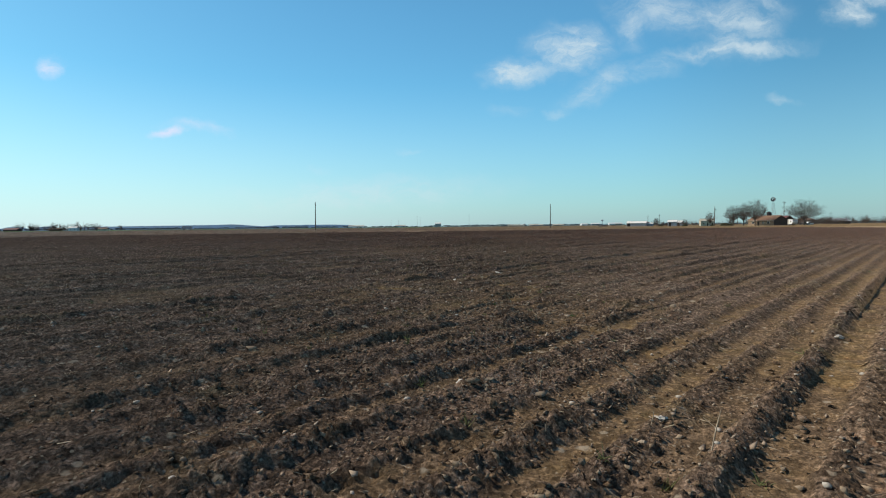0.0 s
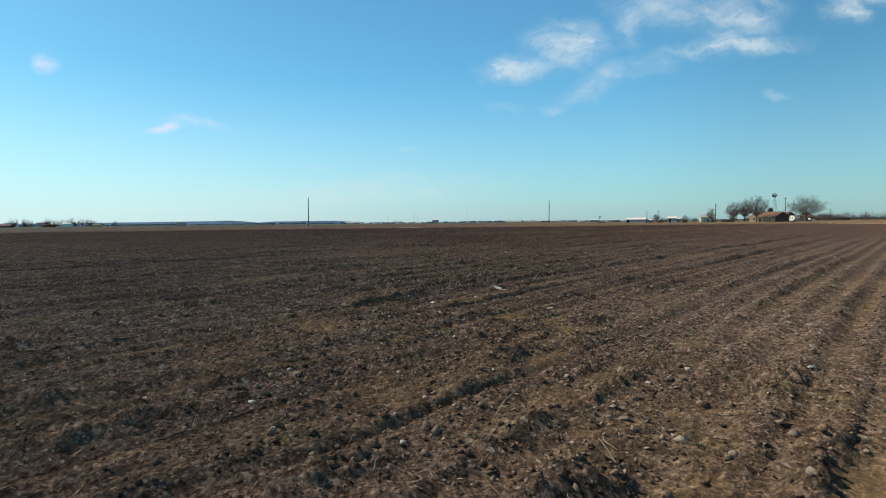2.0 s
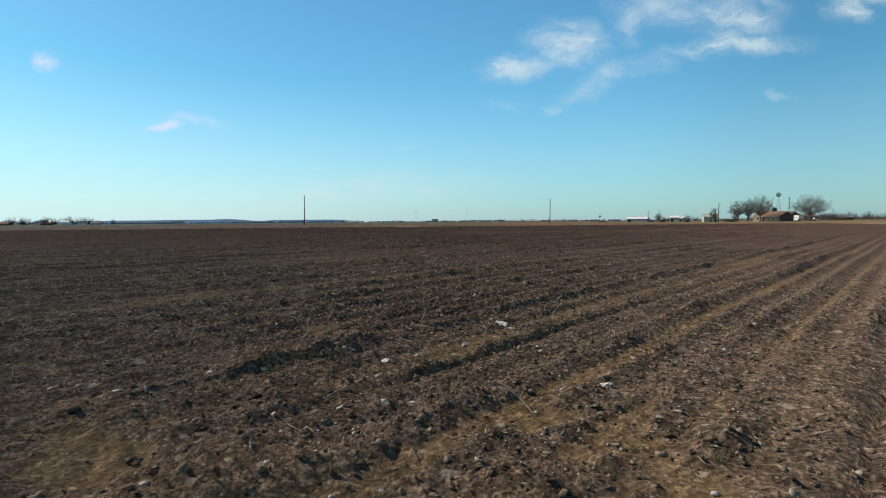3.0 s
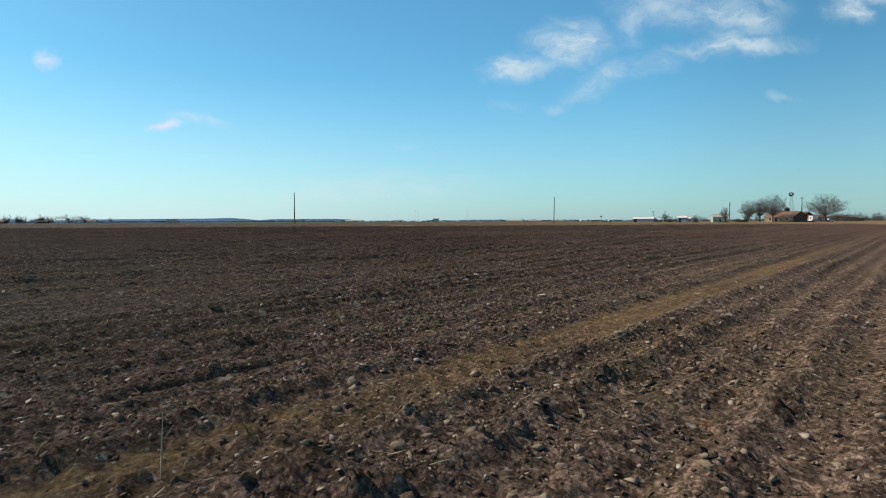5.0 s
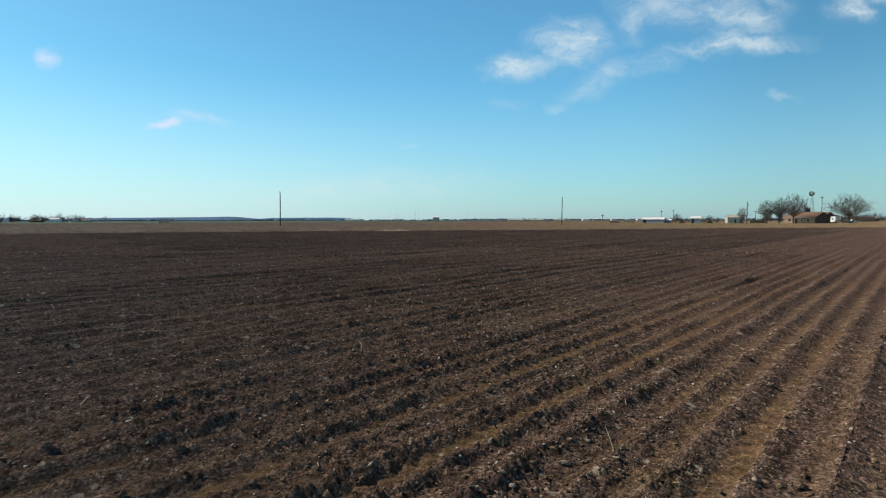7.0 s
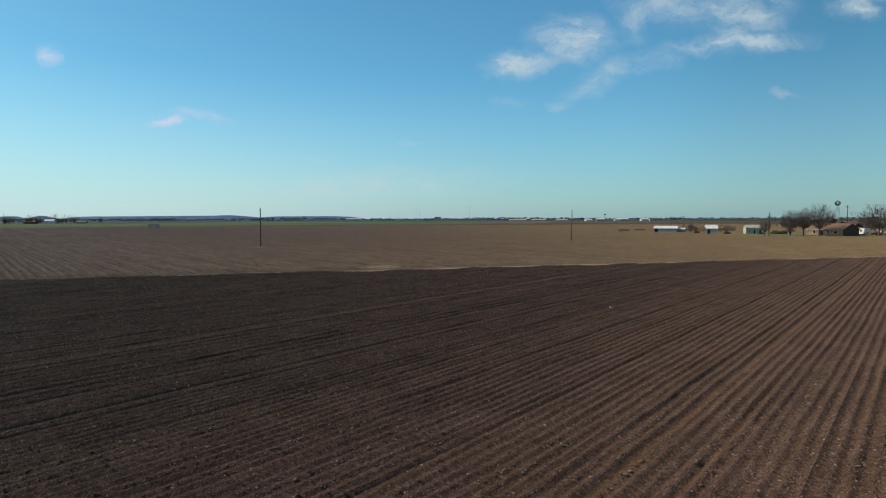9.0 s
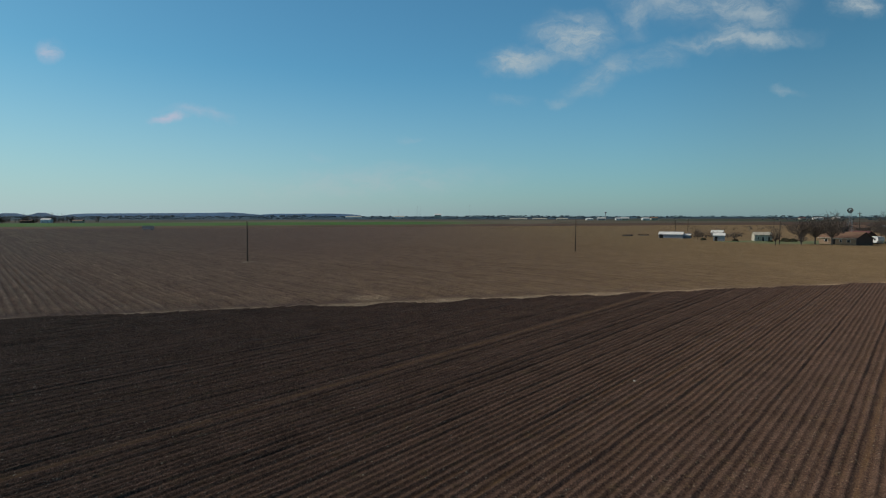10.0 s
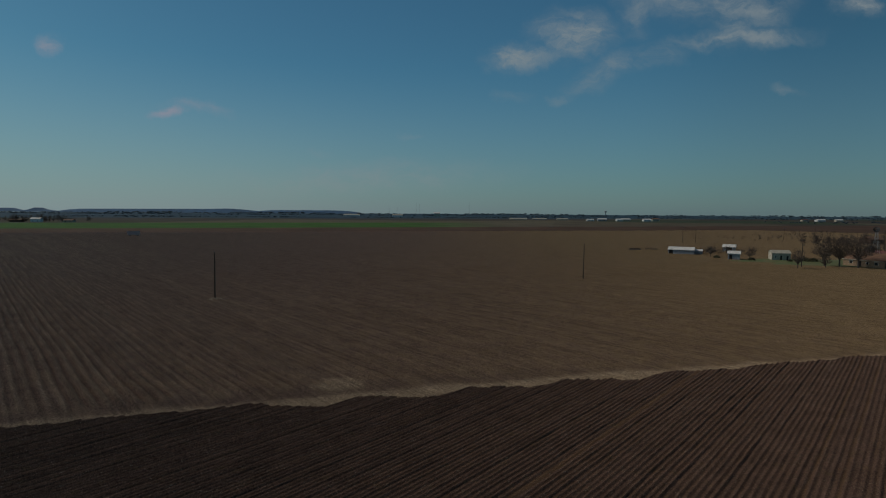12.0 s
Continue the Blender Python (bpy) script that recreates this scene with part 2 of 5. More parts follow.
def plain_land():
    """Farmland out to the horizon: fields of different colour by place, with streaks of tillage and stubble."""
    mat = bpy.data.materials.new("far farmland")
    mat.use_nodes = True
    tree = mat.node_tree
    shader = tree.nodes["Principled BSDF"]
    shader.inputs["Roughness"].default_value = 0.95
    shader.inputs["Specular IOR Level"].default_value = 0.1
    geo = tree.nodes.new("ShaderNodeNewGeometry").outputs["Position"]
    sep = tree.nodes.new("ShaderNodeSeparateXYZ")
    link(tree, geo, sep.inputs[0])
    brick = tree.nodes.new("ShaderNodeTexVoronoi")
    brick.distance = "CHEBYCHEV"
    brick.inputs["Scale"].default_value = 0.0022
    turn = tree.nodes.new("ShaderNodeMapping")
    turn.inputs["Rotation"].default_value = (0, 0, radians(13))
    link(tree, geo, turn.inputs["Vector"])
    link(tree, turn.outputs[0], brick.inputs["Vector"])
    pick = tree.nodes.new("ShaderNodeSeparateColor")
    link(tree, brick.outputs["Color"], pick.inputs[0])
    ramp = tree.nodes.new("ShaderNodeValToRGB")
    ramp.color_ramp.interpolation = "CONSTANT"
    for i, (at, c) in enumerate(((0.0, (0.060, 0.050, 0.040)), (0.25, (0.095, 0.080, 0.055)), (0.5, (0.060, 0.060, 0.045)), (0.72, (0.045, 0.060, 0.036)), (0.85, (0.11, 0.095, 0.065)))):
        e = ramp.color_ramp.elements[i] if i < 2 else ramp.color_ramp.elements.new(at)
        e.position, e.color = at, (*c, 1)
    link(tree, pick.outputs[0], ramp.inputs[0])
    base = ramp.outputs[0]
    # brown ploughland before the green wheat strip
    y_line = math_node(tree, "SUBTRACT", sep.outputs["Y"], math_node(tree, "MULTIPLY", sep.outputs["X"], 0.33))
    near = range_node(tree, y_line, 735, 742, 1.0, 0.0)
    base = mix_color(tree, near, base, (0.085, 0.050, 0.034))
    green = math_node(tree, "MULTIPLY", range_node(tree, y_line, 738, 745), range_node(tree, y_line, 1010, 1030, 1.0, 0.0))
    green = math_node(tree, "MULTIPLY", green, range_node(tree, sep.outputs["X"], -60, 120, 1.0, 0.0))
    base = mix_color(tree, green, base, (0.045, 0.115, 0.02))
    # far wooded land, with aerial haze painted in as a blue blend
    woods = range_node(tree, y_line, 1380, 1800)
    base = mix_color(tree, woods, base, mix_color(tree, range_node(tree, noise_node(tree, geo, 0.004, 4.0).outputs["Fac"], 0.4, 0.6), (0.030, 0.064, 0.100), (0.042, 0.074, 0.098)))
    mott = range_node(tree, noise_node(tree, geo, 0.02, 6.0, 0.65).outputs["Fac"], 0.3, 0.7, 0.75, 1.25)
    grain = tree.nodes.new("ShaderNodeCombineColor")
    for i in range(3):
        link(tree, mott, grain.inputs[i])
    link(tree, mix_color(tree, 1.0, base, grain.outputs[0], "MULTIPLY"), shader.inputs["Base Color"])
    return mat


M = {
    "soil": soil_material("ploughed soil", (0.098, 0.070, 0.053), (0.152, 0.108, 0.082), (0.178, 0.118, 0.057), crumb=30.0, depth=0.03, relief=1.0, pale=0.7, far_shade=0.64, mosaic=1.0, fine_range=(0.42, 1.7), streak=ROW, lane_size=(4.5, 0.13), lane_range=(0.84, 1.16)),
    "clod": soil_material("clod soil", (0.090, 0.062, 0.046), (0.160, 0.112, 0.080), (0.24, 0.16, 0.09), crumb=45.0, depth=0.01, islands=True, fine_range=(0.55, 1.5)),
    "stubble": soil_material("tilled stubble soil", (0.132, 0.085, 0.067), (0.205, 0.134, 0.098), (0.42, 0.31, 0.20), crumb=7.0, depth=0.10, relief=1.0, drift=(0.205, 0.142, 0.070), mosaic=0.3, streak=FAR_ROW, lane_range=(0.78, 1.24)),
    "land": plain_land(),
    "straw": material("dry straw", (0.36, 0.29, 0.195), 0.7, other=(0.20, 0.15, 0.10), scale=9, space="World"),
    "pebble": material("pale pebble", (0.42, 0.38, 0.33), 0.8, other=(0.3, 0.26, 0.21), scale=30),
    "litter": material("dry leaf litter", (0.34, 0.27, 0.20), 0.85, other=(0.17, 0.125, 0.09), scale=11, space="World"),
    "cotton": material("dirty cotton", (0.66, 0.62, 0.56), 0.95, other=(0.42, 0.37, 0.31), scale=3, bump=0.6, bump_scale=9),
    "mound": soil_material("pale mound soil", (0.26, 0.2, 0.14), (0.34, 0.27, 0.19), (0.38, 0.31, 0.22), crumb=9.0),
    "pole": material("weathered pole wood", (0.10, 0.075, 0.055), 0.85, other=(0.06, 0.045, 0.035), scale=3, bump=0.4),
    "steel": material("galvanised steel", (0.42, 0.44, 0.46), 0.45, 0.8, scale=4),
    "dark_steel": material("dark weathered steel", (0.07, 0.07, 0.075), 0.6, 0.4, scale=4),
    "bark": material("bare tree bark", (0.13, 0.105, 0.085), 0.95, other=(0.085, 0.07, 0.06), scale=3, bump=0.3),
    "twig": material("bare twigs", (0.115, 0.090, 0.075), 0.95, other=(0.080, 0.065, 0.055), scale=2),
    "brick": material("tan brick", (0.31, 0.22, 0.145), 0.85, other=(0.24, 0.16, 0.105), scale=2.5, bump=0.3),
    "brown_brick": material("brown siding", (0.11, 0.065, 0.048), 0.85, scale=2.5),
    "shingle": material("brown shingles", (0.205, 0.120, 0.075), 0.9, other=(0.155, 0.088, 0.058), scale=1.2, bump=0.5, bump_scale=12),
    "red_shingle": material("dull red shingles", (0.17, 0.07, 0.065), 0.9, other=(0.12, 0.05, 0.05), scale=1.2, bump=0.5, bump_scale=12),
    "tin_roof": material("white tin roofing", (0.74, 0.73, 0.70), 0.7, 0.0, other=(0.6, 0.59, 0.57), scale=0.6),
    "tin_wall": material("grey tin walling", (0.35, 0.36, 0.38), 0.7, 0.0, other=(0.26, 0.26, 0.28), scale=0.8),
    "cream": material("cream painted boards", (0.52, 0.48, 0.40), 0.75, other=(0.40, 0.36, 0.29), scale=1.0),
    "white": material("white paint", (0.78, 0.78, 0.77), 0.5, scale=1.5, other=(0.68, 0.68, 0.67)),
    "black": material("black tank plastic", (0.018, 0.018, 0.02), 0.55, scale=2),
    "opening": material("dark interior", (0.025, 0.022, 0.02), 0.9, scale=2),
    "glass": material("dark window glass", (0.03, 0.035, 0.04), 0.1, scale=2),
    "bush": material("olive shrub leaves", (0.07, 0.075, 0.035), 0.9, other=(0.05, 0.05, 0.03), scale=2),
    # painted bluer and lighter, for the haze over distant crowns
    "hazy_wood": material("hazy far woods", (0.060, 0.090, 0.112), 0.95, other=(0.070, 0.098, 0.112), scale=0.03, space="World"),
    # distance haze is painted into the hills' blue base colour
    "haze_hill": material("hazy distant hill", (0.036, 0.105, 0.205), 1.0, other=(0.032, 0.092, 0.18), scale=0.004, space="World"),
    "grass": material("yard grass", (0.075, 0.115, 0.030), 0.95, other=(0.15, 0.135, 0.055), scale=0.25, space="World", bump=0.5, bump_scale=3),
    "rubber": material("tyre rubber", (0.02, 0.02, 0.02), 0.8, scale=3),
    "truck": material("dark truck paint", (0.03, 0.032, 0.035), 0.35, scale=2),
}

# ---- small builders ----


def part(name, bm, mat, parent=None, label="", smooth=False):
    """Links a bmesh as one mesh object under parent."""
    me = bpy.data.meshes.new(name)
    bm.to_mesh(me)
    bm.free()
    me.materials.append(mat)
    if smooth:
        me.shade_smooth()
    ob = new(name, me)
    ob.parent = parent
    if label:
        tagged(ob, label)
    return ob


def thing(name, m, label, category, group=""):
    ob = new(name)
    ob.empty_display_size = 0.3
    ob.matrix_world = m
    return tagged(ob, label, category, group)


def box(bm, lo, hi, m=None):
    vs = [bm.verts.new(Vector((x, y, z)) if m is None else m @ Vector((x, y, z))) for x in (lo[0], hi[0]) for y in (lo[1], hi[1]) for z in (lo[2], hi[2])]
    for f in ((0, 1, 3, 2), (4, 6, 7, 5), (0, 4, 5, 1), (2, 3, 7, 6), (0, 2, 6, 4), (1, 5, 7, 3)):
        bm.faces.new([vs[i] for i in f])
    return bm


def slab(bm, corners, thick):
    """A plate with the four given upper corners."""
    a = [Vector(c) for c in corners]
    n = (a[1] - a[0]).cross(a[3] - a[0]).normalized()
    n = n if n.z > 0 else -n
    up = [bm.verts.new(c) for c in a]
    dn = [bm.verts.new(c - n * thick) for c in a]
    bm.faces.new(up)
    bm.faces.new(dn[::-1])
    for i in range(4):
        j = (i + 1) % 4
        bm.faces.new((up[j], up[i], dn[i], dn[j]))
    return bm


def tube(bm, p, q, r0, r1, n=6, caps=True):
    p, q = Vector(p), Vector(q)
    d = (q - p).normalized()
    a = d.orthogonal().normalized()
    b = d.cross(a)
    rings = []
    for c, r in ((p, r0), (q, r1)):
        rings.append([bm.verts.new(c + (a * math.cos(k * math.tau / n) + b * math.sin(k * math.tau / n)) * r) for k in range(n)])
    for k in range(n):
        bm.faces.new((rings[0][k], rings[0][(k + 1) % n], rings[1][(k + 1) % n], rings[1][k]))
    if caps:
        bm.faces.new(rings[0][::-1])
        bm.faces.new(rings[1])
    return bm


# ---- the ground ----


def lattice(ix, iy, seed):
    h = (ix.astype(np.int64) * 374761393 + iy.astype(np.int64) * 668265263 + seed * 974634777) & 0xFFFFFFFF
    h = ((h ^ (h >> 13)) * 1274126177) & 0xFFFFFFFF
    return ((h ^ (h >> 16)) & 0xFFFF) / 65535.0


def vnoise(x, y, seed=0):
    """Smooth value noise, 0 to 1."""
    ix, iy = np.floor(x), np.floor(y)
    fx, fy = x - ix, y - iy
    fx, fy = fx * fx * (3 - 2 * fx), fy * fy * (3 - 2 * fy)
    a, b = lattice(ix, iy, seed), lattice(ix + 1, iy, seed)
    c, d = lattice(ix, iy + 1, seed), lattice(ix + 1, iy + 1, seed)
    return (a * (1 - fx) + b * fx) * (1 - fy) + (c * (1 - fx) + d * fx) * fy


def steps(a, b, x):
    t = np.clip((x - a) / (b - a), 0, 1)
    return t * t * (3 - 2 * t)


def field_edge(x):
    """Where the ploughing ends, in a scalloped line before the track."""
    s = (x + 3.2 + 2.0 * np.sin(x * 0.07)) / 12.6
    f = s - np.floor(s)
    bite = np.clip(f / 0.62, 0, 1) * (1 - steps(0.62, 0.95, f))
    depth = 0.4 + 1.8 * lattice(np.floor(s), np.floor(s) * 0, 5)
    wob = (vnoise(x * 0.9, x * 0 + 3.1, 8) - 0.5) * 0.7
    return 127.6 + 0.258 * x - bite * depth + wob


def track_line(x):
    return 129.2 + 0.256 * x + 0.7 * np.sin(x * 0.05 + 1.0)


def along(x, y, turn):
    return x * math.sin(turn) + y * math.cos(turn), x * math.cos(turn) - y * math.sin(turn)


# sandy wheel lanes that run with the rows: offset across, half width, how bare they are
LANES = (
    (-0.54, 0.15, 1.0), (-0.99, 0.13, 0.85), (-1.44, 0.13, 0.85), (-1.97, 0.15, 0.9), (-2.9, 0.11, 0.7), (-3.28, 0.09, 0.6), (-4.36, 0.07, 0.5),
    (-5.95, 0.08, 0.7), (-6.92, 0.13, 0.95), (-8.42, 0.13, 0.75), (-10.15, 0.12, 0.65), (-13.68, 0.26, 1.0), (-14.64, 0.07, 0.65),
    (-15.77, 0.10, 0.5), (-16.67, 0.15, 1.0), (-17.15, 0.09, 0.6), (-17.69, 0.10, 0.9), (-18.89, 0.09, 0.65), (-19.35, 0.15, 1.0),
    (-20.15, 0.09, 0.85), (-20.63, 0.08, 0.45), (-21.16, 0.07, 0.5), (-21.67, 0.11, 0.85), (-22.15, 0.09, 0.75), (-22.52, 0.08, 0.65),
    (-23.2, 0.07, 0.4), (-23.52, 0.13, 0.95), (-23.92, 0.09, 0.65), (-24.40, 0.13, 0.9), (-24.74, 0.07, 0.55), (-25.36, 0.10, 0.75),
    (-25.75, 0.09, 0.55), (-26.23, 0.09, 0.55), (-31.6, 0.2, 0.5),
    (-35.5, 0.10, 0.6), (-37.2, 0.12, 0.8), (-48.9, 0.12, 0.7), (-50.7, 0.12, 0.7), (-65.2, 0.24, 0.8))
# narrow grooves cut by a single wheel or tine: offset across, half width, from and to along the rows
GROOVES = ((-5.15, 0.055, 5.0, 13.0), (-7.93, 0.06, 8.0, 24.0), (-14.80, 0.055, 14.0, 34.0), (-34.3, 0.10, 18.0, 75.0), (-19.95, 0.10, 14.0, 24.0))
# bare sandy places left by turning wheels: along, across, half length, half width, how bare
BARE = (
    (6.42, -2.91, 0.75, 0.30, 1.0), (5.89, -3.52, 0.50, 0.20, 0.8), (6.22, -4.07, 0.30, 0.35, 0.7), (6.77, -4.66, 0.60, 0.25, 0.75),
    (5.90, -4.38, 0.35, 0.25, 0.6), (6.14, -5.60, 0.30, 0.40, 0.7), (9.03, -6.04, 0.55, 0.30, 0.8), (7.80, -5.30, 0.50, 0.22, 0.9),
    (7.54, -4.63, 0.55, 0.20, 0.8), (9.20, -4.52, 0.60, 0.16, 0.7), (7.30, -8.22, 0.30, 0.50, 0.95), (9.38, -6.79, 0.40, 0.25, 0.9),
    (9.44, -6.30, 0.70, 0.14, 0.8), (9.00, -5.71, 0.50, 0.18, 0.9), (10.20, -8.22, 0.65, 0.16, 0.95), (10.97, -8.25, 0.35, 0.20, 0.9),
    (9.92, -9.86, 0.25, 0.45, 0.7), (9.15, -9.41, 0.20, 0.35, 0.8), (4.3, -3.85, 0.45, 0.16, 0.6), (19.5, -14.6, 0.5, 0.10, 0.8))
# heaps of turned-up clods: along, across, half length, half width, height
HEAPS = (
    (7.60, -5.62, 0.36, 0.15, 0.12), (5.69, -3.97, 0.40, 0.14, 0.10), (6.13, -4.47, 0.35, 0.12, 0.07), (9.59, -9.01, 0.45, 0.16, 0.11),
    (9.75, -5.76, 0.35, 0.12, 0.10), (7.55, -7.43, 0.40, 0.14, 0.09), (8.70, -6.12, 0.40, 0.12, 0.09), (4.45, -6.30, 0.45, 0.16, 0.10),
    (5.89, -3.91, 0.30, 0.12, 0.08), (6.59, -3.11, 0.45, 0.10, 0.10), (5.05, -4.88, 0.40, 0.16, 0.09), (8.80, -9.21, 0.45, 0.18, 0.13),
    (2.19, -5.33, 0.60, 0.20, 0.08), (2.86, -1.74, 0.40, 0.10, 0.06), (1.30, -2.60, 0.60, 0.12, 0.06), (26.75, -26.70, 0.35, 0.15, 0.10),
    (29.83, -23.28, 0.30, 0.12, 0.07), (4.26, -3.70, 0.40, 0.10, 0.07))


def domes(x, y, scale, seed):
    """Crumbs: each cell of a jittered grid carries a small dome of its own size; also a number per crumb."""
    px, py = x * scale, y * scale
    ix, iy = np.floor(px), np.floor(py)
    best, tone = np.zeros_like(x), np.zeros_like(x)
    for dx in (-1, 0, 1):
        for dy in (-1, 0, 1):
            cx, cy = ix + dx, iy + dy
            jx, jy = lattice(cx, cy, seed), lattice(cx, cy, seed + 1)
            size = lattice(cx, cy, seed + 2)
            r = 0.25 + 0.6 * size * size
            d2 = ((px - cx - jx) ** 2 + (py - cy - jy) ** 2) / (r * r)
            h = np.sqrt(np.clip(1 - d2, 0, 1)) * r
            tone = np.where(h > best, size, tone)
            best = np.maximum(best, h)
    return best, tone


def line_distance(x, y):
    """Distance from the strip of field that is crossed low, about (0, 3) to (3, 46)."""
    t = np.clip((y - 3) / 43.0, 0, 1)
    return np.hypot(x - t * 2.6, y - (3 + t * 43.0))


def crumble(x, y, rough):
    """Relief of broken soil, from fist-sized clods to crumbs, and a number per clod."""
    wx = x + 0.05 * (vnoise(x * 14, y * 14, 54) - 0.5) + 0.09 * (vnoise(x * 5, y * 5, 58) - 0.5)
    wy = y + 0.05 * (vnoise(x * 14, y * 14, 56) - 0.5) + 0.09 * (vnoise(x * 5, y * 5, 59) - 0.5)
    coarse, _ = domes(wx, wy, 11.0, 47)
    middle, tone = domes(wx, wy, 21.0, 51)
    small, _ = domes(x, y, 38.0, 55)
    lumpy = 0.35 + 1.1 * steps(0.35, 0.80, vnoise(x * 2.3, y * 2.3, 60))
    z = lumpy * (0.014 * coarse + 0.034 * middle) + 0.030 * small - 0.020
    z += 0.030 * (vnoise(x * 37.0, y * 37.0, 53) - 0.5) + 0.012 * (vnoise(x * 13.0, y * 13.0, 57) - 0.5)
    return rough * z, tone


def plough(x, y):
    """Height of the ploughed soil and how much sandy furrow floor shows, at places x, y."""
    u, v = along(x, y, ROW)
    near = 1 - steps(46, 62, y)
    vw = v + 0.11 + (vnoise(u * 0.22, v * 0.5, 11) - 0.5) * 0.07 + (vnoise(u * 1.1, v * 1.3, 12) - 0.5) * 0.07
    k = np.floor(vw / PITCH)
    f = vw / PITCH - k
    # where the machines turned, the rows are trampled
    turned = 1 - steps(0.55, 1.25, ((u - 8.4) / 4.4) ** 2 + ((v + 6.4) / 4.2) ** 2 + 0.5 * (vnoise(x * 0.9, y * 0.9, 13) - 0.5))
    big = (0.75 + 0.5 * lattice(k, k * 0, 21)) * (1 - 0.3 * np.mod(k, 2))
    trodden = 1 - steps(0.4, 1.3, ((u - 19.5) / 6.0) ** 2 + ((v + 18.6) / 4.2) ** 2)
    ridge = np.exp(-((f - 0.53) / 0.23) ** 2) * big * (1 - 0.45 * turned) * (1 - 0.5 * trodden)
    ridge = ridge * (0.85 + 0.3 * vnoise(u * 0.5 + k * 7.3, v * 0.0 + k, 22))
    ridge = ridge * (1 + near * (-0.3 + 0.6 * vnoise(u * 2.9, k * 3.1, 24)))
    for at, half, u0, u1 in GROOVES:
        ridge = ridge * (1 - 0.8 * np.exp(-((v - at) / 0.34) ** 2) * steps(u0 - 1, u0 + 1, u) * (1 - steps(u1 - 2, u1 + 2, u)))
    wander = 0.06 * (vnoise(u * 0.3, u * 0, 31) - 0.5)
    ragged = 0.05 * (vnoise(x * 6.0, y * 6.0, 36) - 0.5)
    bare = np.zeros_like(x)
    for at, half, power in LANES:
        side = np.abs(v - at + wander + ragged)
        bare = np.maximum(bare, power * (1 - steps(half * 0.75, half * 1.3, side)))
    bare *= (1 - 0.5 * steps(12, 30, u + 1.05 * v) * steps(-33, -31, v)) * (0.72 + 0.28 * steps(0.3, 0.6, vnoise(u * 0.7 + 3, v * 2.0, 32))) * (1 - 0.2 * turned)
    hem = vnoise(x * 4.0, y * 4.0, 37) - 0.5
    for pu, pv, ru, rv, power in BARE:
        bare = np.maximum(bare, power * (1 - steps(0.5, 1.3, ((u - pu) / ru) ** 2 + ((v - pv) / rv) ** 2 + hem)))
    patch = steps(0.80, 0.92, vnoise(u * 0.3 + 9, v * 0.8, 41))
    bare = np.maximum(bare, patch * 0.5 * near)
    z = (0.122 - 0.010 * near - 0.040 * near * (1 - steps(3, 9, line_distance(x, y)))) * ridge * (1 - 0.85 * bare) - 0.03 * bare
    for at, half, u0, u1 in GROOVES:
        side = (v - at + 0.06 * (vnoise(u * 0.3, u * 0, 35) - 0.5)) / half
        cut = steps(u0 - 0.5, u0 + 0.5, u) * (1 - steps(u1 - 1, u1 + 1, u)) * (0.5 + 0.5 * steps(0.25, 0.5, vnoise(u * 0.8, u * 0 + at, 38)))
        z = z - cut * (0.050 * np.exp(-(side / 0.75) ** 2) - 0.022 * np.exp(-((side + 2.0) / 0.9) ** 2))
    z += 0.013 * bare * np.sin(u * 27.0 + 9.0 * np.abs(f - 0.5)) * steps(0.45, 0.65, vnoise(u * 0.25, v * 0.3, 44))
    z += 0.05 * (vnoise(x * 0.25, y * 0.25, 42) - 0.5) + 0.05 * turned * (vnoise(x * 1.7, y * 1.7, 45) - 0.5)
    heap = np.zeros_like(x)
    for pu, pv, ru, rv, high in HEAPS:
        lump = high * np.exp(-((u - pu) / ru) ** 2 - ((v - pv) / rv) ** 2)
        z += lump * (0.35 + 0.7 * vnoise(x * 9.0, y * 9.0, 46))
        heap = np.maximum(heap, lump / high)
    bare = bare * (1 - 0.8 * heap)
    rough = (0.55 + 0.6 * np.clip(ridge, 0, 1) + 0.5 * heap) * (1 - 0.35 * bare) * (0.7 + 0.7 * vnoise(x * 0.8, y * 0.8, 43))
    rough = rough * (1 - 0.9 * steps(3.5, 10, line_distance(x, y)))
    tone = np.zeros_like(x)
    on = line_distance(x, y) < 14
    if on.any():
        relief, tone[on] = crumble(x[on], y[on], rough[on])
        z[on] += relief
    floor = (1 - np.clip(ridge * 1.35, 0, 1)) ** 1.3
    # further down the field each furrow has its own share of sand
    share = floor * (0.05 + 0.42 * lattice(k, k * 0, 33) ** 1.5) * (0.6 + 0.8 * vnoise(u * 0.7, k * 1.7, 34)) * (0.5 + 0.12 * steps(-30, 40, x))
    stub = steps(0.6, 0.8, lattice(k, k * 0, 25)) * np.clip(ridge, 0, 1) * steps(0.45, 0.8, vnoise(u * 3.4, k * 5.7, 26))
    sand = (share + 0.3 * stub) * (1 - 0.35 * near)
    sand += 0.12 * near * steps(-3.6, -0.6, v) * (0.4 + 0.9 * vnoise(x * 2.1, y * 2.1, 64))
    sand += 0.22 * turned * steps(0.48, 0.72, vnoise(x * 1.3, y * 1.3, 65))
    sand = np.maximum(sand, 0.92 * bare ** 1.3 * (0.6 + 0.55 * vnoise(x * 5.3, y * 5.3, 62)))
    sand += 0.22 * steps(0.55, 0.8, vnoise(x * 0.5, y * 0.5, 63)) * steps(0.5, 0.9, tone)
    return z, np.clip(sand, 0, 1)


